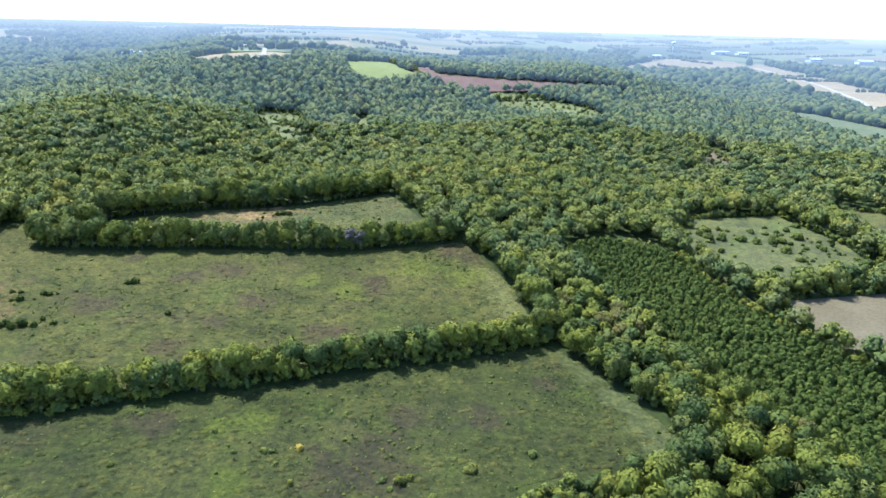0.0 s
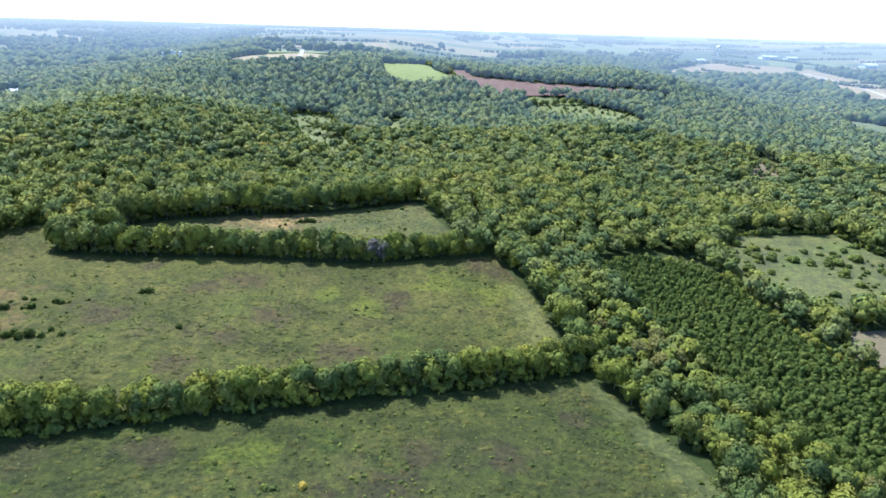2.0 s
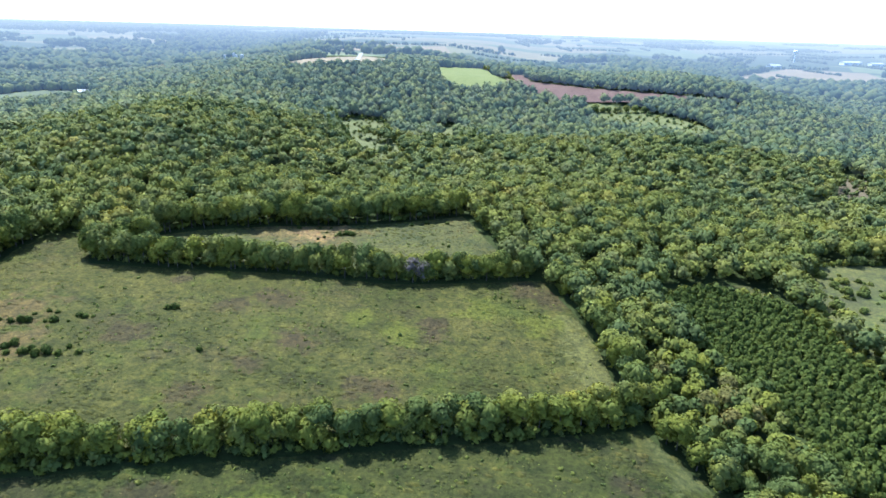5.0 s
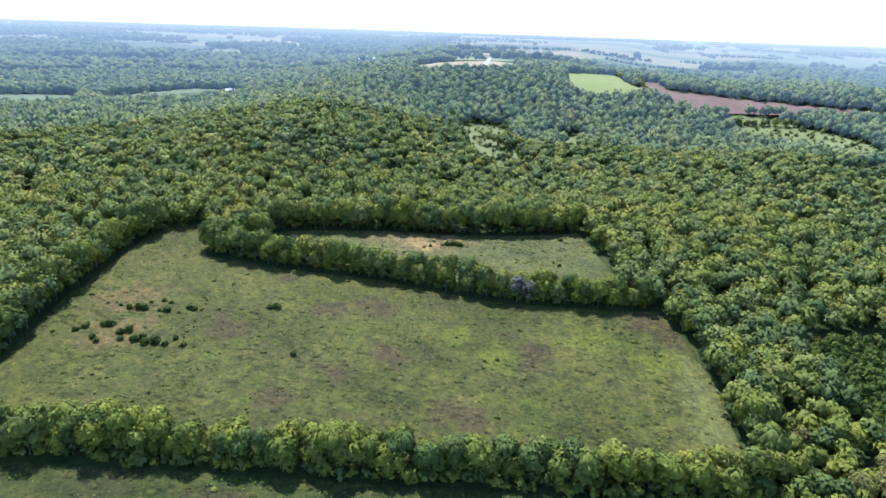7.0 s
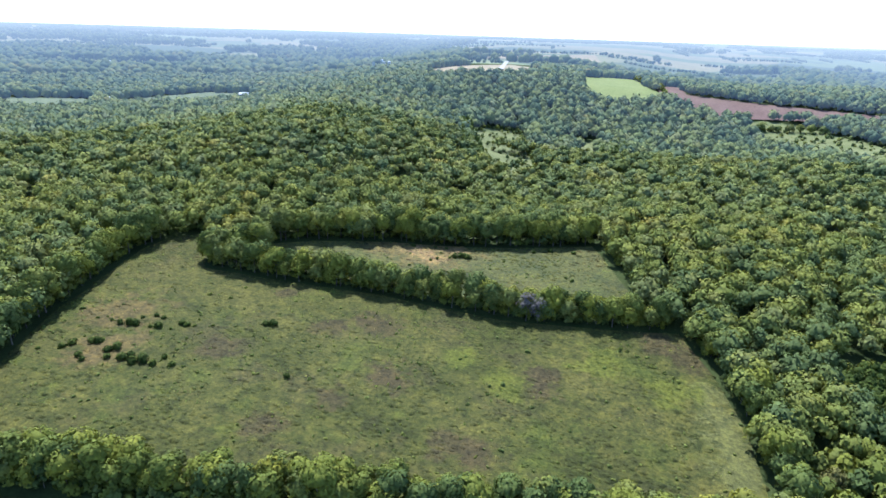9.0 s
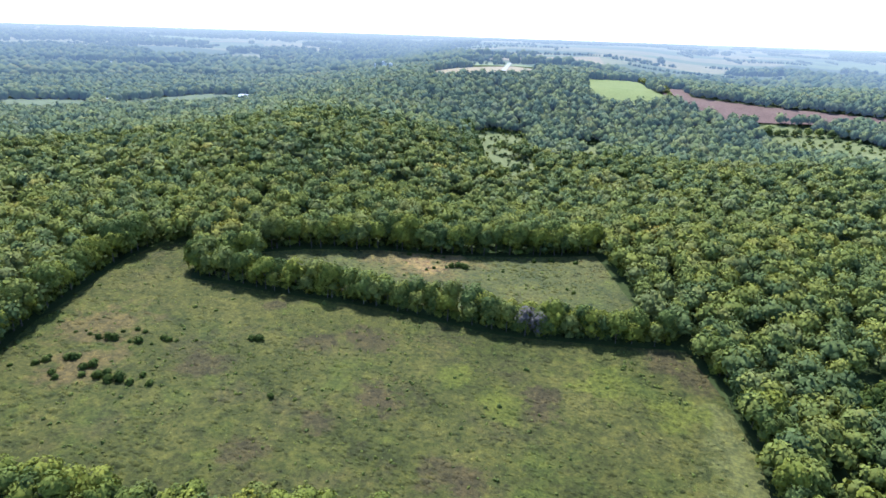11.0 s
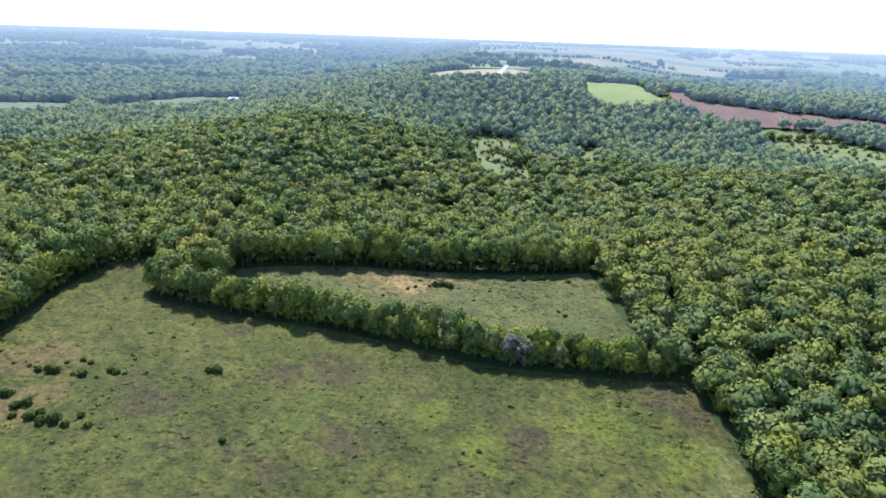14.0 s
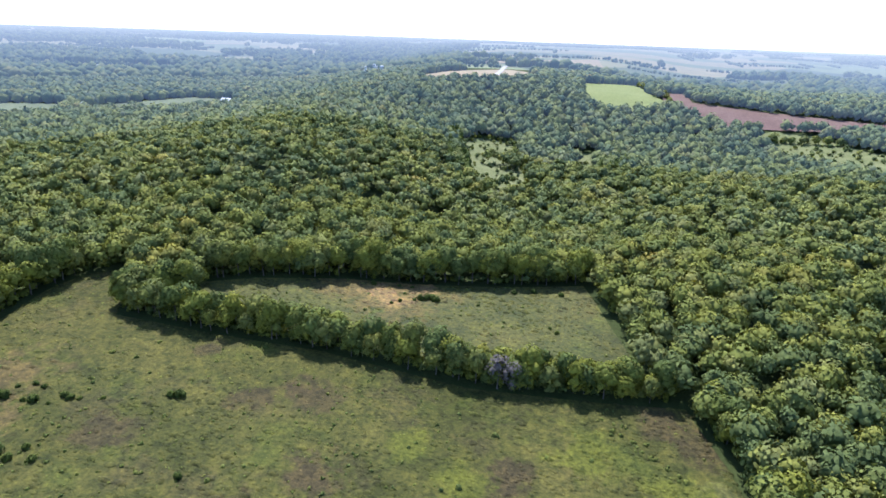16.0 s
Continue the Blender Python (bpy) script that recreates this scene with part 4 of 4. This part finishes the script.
shrubs = spread("edge_shrubs", M_WOOD_LEAF, SHRUB, belt[:, 0], belt[:, 1], rng.uniform(0.6, 1.3, len(belt)))
tagged(new("edge_shrubs", shrubs), "low leafy shrubs along the edges of wood and hedgerows", "shrubs", kind="stuff")
gx, gy = scatter(rng, 5.4, (-205, 390, 245, 720), 0.5)
low = inside(gx, gy, GLADE) & (rng.random(gx.size) < np.where(gy < 500, 0.6, 0.42)) | inside(gx, gy, STRIP) & (rng.random(gx.size) < 0.38) | inside(gx, gy, GLADE_SMALL) & (gy < 600) | inside(gx, gy, GLADE_EAST) & (rng.random(gx.size) < 0.6)
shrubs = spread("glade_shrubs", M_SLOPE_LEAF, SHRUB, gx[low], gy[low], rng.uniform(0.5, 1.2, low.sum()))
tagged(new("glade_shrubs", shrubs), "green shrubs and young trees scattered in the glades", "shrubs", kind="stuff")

JUNIPER_KINDS, BUSH_KINDS = [], []
for k in range(4):
    v, f, leaf, soft = crown(rng, rng.uniform(3.2, 4.2), -0.3, rng.uniform(1.9, 2.6), 10, 190, 0.28)
    base = new("juniper")
    part("crown", mesh_of("crown", v, f, M_PINE, None, soft), base)
    JUNIPER_KINDS.append(base)
    v, f, leaf, soft = crown(rng, rng.uniform(2.4, 3.4), -0.3, rng.uniform(1.0, 1.7), 9, 160, 0.26)
    base = new("bush")
    part("crown", mesh_of("crown", v, f, M_WEED, None, soft), base)
    BUSH_KINDS.append(base)
JUNIPERS = [(-167, 182, 0.4), (-165, 184, 0.35), (-162, 183, 0.45), (-158, 183, 0.8), (-155.5, 184, 1.0), (-153.5, 185, 0.9), (-155, 189, 0.5), (-152, 192, 0.6), (-149, 192, 0.6), (-146, 187, 0.95), (-148.5, 186, 0.55), (-142, 188, 0.4), (-141, 192, 0.75), (-139, 192, 0.7), (-137, 193, 0.5), (-132, 196, 0.5), (-118, 205, 0.9), (-115.5, 206, 1.0), (-161, 165, 0.8), (-160, 167.5, 0.9), (-161, 169, 0.6), (-156, 171, 1.0), (-154.5, 172, 0.9), (-148, 170, 1.0), (-146.5, 172, 1.1), (-153, 164, 0.8), (-150, 163, 0.7), (-145, 167, 0.8), (-141, 169, 1.1), (-140, 171, 1.0), (-137, 169, 1.1), (-135, 171, 1.2), (-131, 171, 0.8), (-131, 175, 0.7), (-126, 173, 0.8), (-166, 161, 0.5), (-94, 184, 0.7), (-105, 291, 0.8), (-90, 284, 0.6), (-91, 290, 0.5), (-84, 289, 0.9), (-82, 290, 1.0), (-80, 291, 1.0), (-78, 290, 1.0), (-91, 296, 0.5), (-96, 295, 0.5), (-92, 281, 0.5), (-35, 286, 0.5), (-32, 284, 0.6), (-54, 307, 0.8), (-47, 310, 0.9), (-37, 310, 0.7), (-63, 293, 0.5)]
for x, y, g in JUNIPERS:
    plant(JUNIPER_KINDS, x, y, g, rng.uniform(0, 360), "low dark juniper standing in the rough meadow", "juniper", "meadow junipers")
ex, ey = scatter(rng, 6.5, (120, 230, 200, 325), 0.5)
ok = inside(ex, ey, MEADOW_EAST) & (rng.random(ex.size) < 1.1 * ease(0.15, 0.6, value_noise(ex, ey, 17, 61)))
for x, y in zip(ex[ok], ey[ok]):
    if rng.random() < 0.3:
        plant(JUNIPER_KINDS, x, y, rng.uniform(0.4, 0.95), rng.uniform(0, 360), "small dark juniper dotted over a green meadow", "juniper", "eastern junipers")
    else:
        plant(BUSH_KINDS, x, y, rng.uniform(0.5, 2.3), rng.uniform(0, 360), "small green bush dotted over a green meadow", "bush", "eastern bushes")
bx, by = scatter(rng, 17, (-200, 60, 60, 320), 0.5)
ok = (inside(bx, by, MEADOW_LOW) | inside(bx, by, MEADOW_MID) | inside(bx, by, MEADOW_BACK)) & (rng.random(bx.size) < 0.5)
for x, y in zip(bx[ok], by[ok]):
    plant(BUSH_KINDS, x, y, rng.uniform(0.3, 0.75), rng.uniform(0, 360), "small leafy green bush in the rough meadow", "bush", "meadow bushes")
wx, wy = scatter(rng, 4.6, (-40, 112, 62, 172), 0.5)
ok = inside(wx, wy, MEADOW_LOW) & outside_all(wx, wy, [MARGIN_LOW]) & (rng.random(wx.size) < 0.75 * ease(0.3, 0.7, value_noise(wx, wy, 12, 51)))
for x, y in zip(wx[ok], wy[ok]):
    plant(BUSH_KINDS, x, y, rng.uniform(0.25, 0.55), rng.uniform(0, 360), "knee-high leafy green weed clump in the meadow", "weed clump", "meadow weed clumps", "weed_clump")
for k in range(26):
    plant(BUSH_KINDS, -12 + k * 0.95 + rng.normal(0, 1.4), 248 - k * 0.55 + rng.normal(0, 1.4), rng.uniform(0.3, 0.65), rng.uniform(0, 360), "knee-high leafy green weed clump in the meadow", "weed clump", "meadow weed clumps", "weed_clump")
for x, y, g in [(8, 118, 1.3), (24, 125, 1.4), (-43, 120, 0.8), (-41, 120, 0.7), (-50, 119, 0.6), (-39, 116, 0.7), (-24, 126, 0.6), (-78, 131, 0.8), (-1, 108, 1.1), (-11, 110, 0.9), (-57, 126, 0.6)]:
    plant(BUSH_KINDS, x, y, g, rng.uniform(0, 360), "rounded green bush in the rough meadow", "bush", "meadow bushes")


# ---- grass ----
def tufts(rng, x, y, size):
    """Leaning clumps of three broad blades."""
    n = len(x)
    z = land(x, y) + 0.25
    base = np.column_stack([x, y, z])
    vs = []
    for k in range(3):
        a = rng.uniform(0, 6.28, n)
        side = np.column_stack([np.cos(a), np.sin(a), np.zeros(n)])
        out = np.column_stack([-np.sin(a), np.cos(a), np.zeros(n)])
        s = size[:, None]
        tip = base + out * s * rng.uniform(0.4, 1.2, (n, 1)) + [0, 0, 1] * s * rng.uniform(0.3, 0.7, (n, 1))
        vs += [base - side * s * 0.45, base + side * s * 0.45, tip]
    v = np.stack(vs, 1).reshape(-1, 3)
    f = np.arange(n * 9).reshape(-1, 3)
    up = unit(np.column_stack([rng.normal(0, 0.25, n), rng.normal(0, 0.25, n), np.ones(n)])).repeat(9, 0)
    return v, f, up


def hummocks(rng, x, y, size):
    """Low six-sided mounds of matted grass and weeds."""
    n = len(x)
    z = land(x, y) + 0.22
    a = np.arange(6) * math.pi / 3 + rng.uniform(0, 1, (n, 1))
    r = size[:, None] * rng.uniform(0.7, 1.2, (n, 6))
    rim = np.stack([x[:, None] + np.cos(a) * r * 1.3, y[:, None] + np.sin(a) * r * 0.8, np.repeat(z[:, None], 6, 1)], -1)
    top = np.stack([x + rng.normal(0, 0.1, n), y + rng.normal(0, 0.1, n), z + size * rng.uniform(0.25, 0.6, n)], -1)[:, None]
    v = np.concatenate([top, rim], 1).reshape(-1, 3)
    k = 7 * np.arange(n)[:, None]
    f = np.concatenate([np.concatenate([k, k + 1 + i, k + 1 + (i + 1) % 6], 1) for i in range(6)], 0)
    out = np.stack([np.cos(a), np.sin(a), np.full(a.shape, 0.9)], -1)
    up = unit(np.concatenate([np.tile([[[0.0, 0.0, 1.0]]], (n, 1, 1)), out], 1)).reshape(-1, 3)
    return v, f, up


for poly, box in ((MEADOW_LOW, (-200, 60, 70, 185)), (MEADOW_MID, (-235, 85, 40, 265)), (MEADOW_BACK, (-165, 240, 5, 325))):
    gx, gy = scatter(rng, 1.35, box, 0.5)
    keep = inside(gx, gy, poly) & outside_all(gx, gy, [MARGIN_LOW, MARGIN_MIDDLE]) & (rng.random(gx.size) < 0.15 + 0.7 * value_noise(gx, gy, 7, 11))
    gx, gy = gx[keep], gy[keep]
    size = rng.uniform(0.25, 0.75, gx.size) * (0.5 + 0.9 * value_noise(gx, gy, 11, 12))
    v, f, up = hummocks(rng, gx, gy, size)
    tagged(new("grass", mesh_of("grass", v, f, M_HUMMOCK_LOW if poly is MEADOW_LOW else M_HUMMOCK, None, up)), "rough matted meadow grass and weeds", "grass", kind="stuff")
    keep = rng.random(gx.size) < 0.3
    v, f, up = tufts(rng, gx[keep] + 0.4, gy[keep], rng.uniform(0.2, 0.5, keep.sum()))
    tagged(new("weeds", mesh_of("weeds", v, f, M_GRASS, None, up)), "tufts of taller weeds in the meadow", "weeds", kind="stuff")

cx, cy = scatter(rng, 2.4, (-235, 60, 65, 325), 0.5)
dense = value_noise(cx, cy, 14, 31) * 0.6 + value_noise(cx, cy, 45, 32) * 0.4
keep = outside_all(cx, cy, [MARGIN_LOW, MARGIN_MIDDLE]) & (inside(cx, cy, MEADOW_LOW) | inside(cx, cy, MEADOW_MID) | inside(cx, cy, MEADOW_BACK)) & (rng.random(cx.size) < 0.35 * ease(0.3, 0.75, dense))
v, f, up = hummocks(rng, cx[keep], cy[keep], rng.uniform(0.7, 1.5, keep.sum()))
tagged(new("weed_mounds", mesh_of("weed_mounds", v, f, M_HUMMOCK, None, up)), "broad low mounds of matted weeds through the meadows", "weeds", kind="stuff")
WEED_CLUMPS = [crown(rng, rng.uniform(1.3, 2.6), -0.2, rng.uniform(0.5, 1.0), 3, 9, 0.3, 0.9) for _ in range(8)]
for poly, box, share in ((MEADOW_LOW, (-190, 60, 70, 185), 0.40), (MEADOW_MID, (-205, 110, 40, 265), 0.42), (MEADOW_BACK, (-165, 240, 5, 325), 0.22)):
    cx, cy = scatter(rng, 2.3, box, 0.5)
    drift = value_noise(cx, cy, 9, 71) * 0.5 + value_noise(cx, cy, 31, 72) * 0.5
    keep = inside(cx, cy, poly) & outside_all(cx, cy, [MARGIN_LOW, MARGIN_MIDDLE]) & (rng.random(cx.size) < share * ease(0.25, 0.7, drift))
    drifts = spread("weed_drifts", M_WEED_DRIFT, WEED_CLUMPS, cx[keep], cy[keep], rng.uniform(0.35, 1.0, keep.sum()))
    tagged(new("weed_drifts", drifts), "knee-high clumps of leafy weeds drifting through the meadow", "weeds", kind="stuff")
for x, y, g, mat, label in ((-34.6, 121.5, 1.0, M_YELLOW, "small bush of bright yellow-orange leaves in the meadow"), (-34, 110, 0.8, M_GOLD, "small bush of pale yellow leaves in the meadow"), (-9, 112.5, 1.3, M_GOLD, "spreading yellow-green bush in the rough meadow"), (-6.5, 114, 0.9, M_GOLD, "low yellow-green bush in the rough meadow")):
    v, f, leaf, soft = crown(rng, 2.4, -0.2, 1.6, 7, 150, 0.25)
    bush = new("bush")
    bush.matrix_basis = pose(x, y, at(x, y)) @ Matrix.Diagonal((g, g, g, 1))
    part("crown", mesh_of("crown", v, f, mat, None, soft), bush)
    tagged(bush, label, "bush")

# ---- silos and houses far off ----
def box_part(name, parent, w, d, z0, z1, mat, label=""):
    bm = bmesh.new()
    bmesh.ops.create_cube(bm, size=1, matrix=Matrix.Translation((0, 0, (z0 + z1) / 2)) @ Matrix.Diagonal((w, d, z1 - z0, 1)))
    return part(name, bm_mesh(name, bm, mat), parent, label)


def house(name, x, y, w, d, wall, roof, yaw, label, category="house"):
    base = new(name)
    base.matrix_basis = pose(x, y, at(x, y), 0, 0, yaw)
    box_part("wall", base, w, d, -1.0, wall, M_WHITE_FAR, "white painted walls")
    bm = bmesh.new()
    e = 0.5
    pts = [bm.verts.new(p) for p in ((-w / 2 - e, -d / 2 - e, wall), (w / 2 + e, -d / 2 - e, wall), (w / 2 + e, d / 2 + e, wall), (-w / 2 - e, d / 2 + e, wall), (-w / 2 - e, 0, wall + roof), (w / 2 + e, 0, wall + roof))]
    for q in ((0, 1, 5, 4), (2, 3, 4, 5), (0, 4, 3), (1, 2, 5), (3, 2, 1, 0)):
        bm.faces.new([pts[k] for k in q])
    part("roof", bm_mesh("roof", bm, M_ROOF), base, "pale grey pitched roof")
    for k in range(3):
        win = box_part("window", base, 1.2, 0.12, 1.0, 2.4, M_BARK, "dark window")
        win.matrix_basis = pose(-w / 3 + k * w / 3, -d / 2 - 0.03, 0)
    return tagged(base, label, category, "distant buildings")


def silo(x, y, radius, height, label):
    base = new("silo")
    base.matrix_basis = pose(x, y, at(x, y))
    bm = bmesh.new()
    bmesh.ops.create_cone(bm, cap_ends=True, segments=20, radius1=radius, radius2=radius, depth=height + 1, matrix=Matrix.Translation((0, 0, height / 2 - 0.5)))
    part("wall", bm_mesh("wall", bm, M_SILO), base)
    bm = bmesh.new()
    bmesh.ops.create_uvsphere(bm, u_segments=20, v_segments=8, radius=radius * 1.03, matrix=Matrix.Translation((0, 0, height)) @ Matrix.Diagonal((1, 1, 0.7, 1)))
    part("roof", bm_mesh("roof", bm, M_ROOF), base, "grey domed cap")
    tagged(base, label, "silo", "farm silos")


for x, y, r, height in ((-478, 921, 1.8, 17), (-466, 926, 2.0, 19), (-458, 918, 1.8, 16), (-452, 924, 2.6, 15)):
    silo(x, y, r, height, "tall pale farm silo rising above the trees")
for x, y, w, d, wall, roof, yaw in ((-538, 690, 11, 7, 3.5, 2.4, 20), (-630, 566, 12, 8, 4, 2.6, -10), (-1120, 1080, 15, 9, 4, 3, 30), (-1210, 1050, 14, 9, 4, 3, 10), (-1060, 1130, 15, 9, 4, 3, 50), (-352, 1240, 12, 8, 4, 2.5, 15), (-420, 1010, 14, 9, 5, 3, 0), (446, 1138, 26, 12, 6, 4, 40), (1020, 2360, 60, 26, 9, 4, 10), (1085, 2330, 40, 24, 8, 4, 10), (1192, 2049, 50, 24, 8, 5, 20), (1307, 1973, 46, 22, 8, 5, 0), (700, 2120, 40, 20, 8, 5, 30)):
    house("farmhouse", x, y, w, d, wall, roof, yaw, "white farm building with a pale pitched roof far off")


def water_tower(x, y):
    base = new("water_tower")
    base.matrix_basis = pose(x, y, at(x, y))
    bm = bmesh.new()
    bmesh.ops.create_cone(bm, cap_ends=True, segments=12, radius1=2.2, radius2=1.6, depth=34, matrix=Matrix.Translation((0, 0, 16)))
    part("shaft", bm_mesh("shaft", bm, M_WHITE_FAR), base)
    bm = bmesh.new()
    bmesh.ops.create_uvsphere(bm, u_segments=20, v_segments=10, radius=8, matrix=Matrix.Translation((0, 0, 36)) @ Matrix.Diagonal((1, 1, 0.75, 1)))
    part("tank", bm_mesh("tank", bm, M_WHITE_FAR), base, "rounded white tank")
    tagged(base, "white water tower standing over distant farmland", "water tower")


water_tower(862, 2422)

for ob in TREE_KINDS + SMALL_KINDS + GOLD_KINDS + OLIVE_KINDS + FIELD_KINDS + PINE_KINDS + JUNIPER_KINDS + BUSH_KINDS:
    for o in (*ob.children_recursive, ob):
        bpy.data.objects.remove(o)
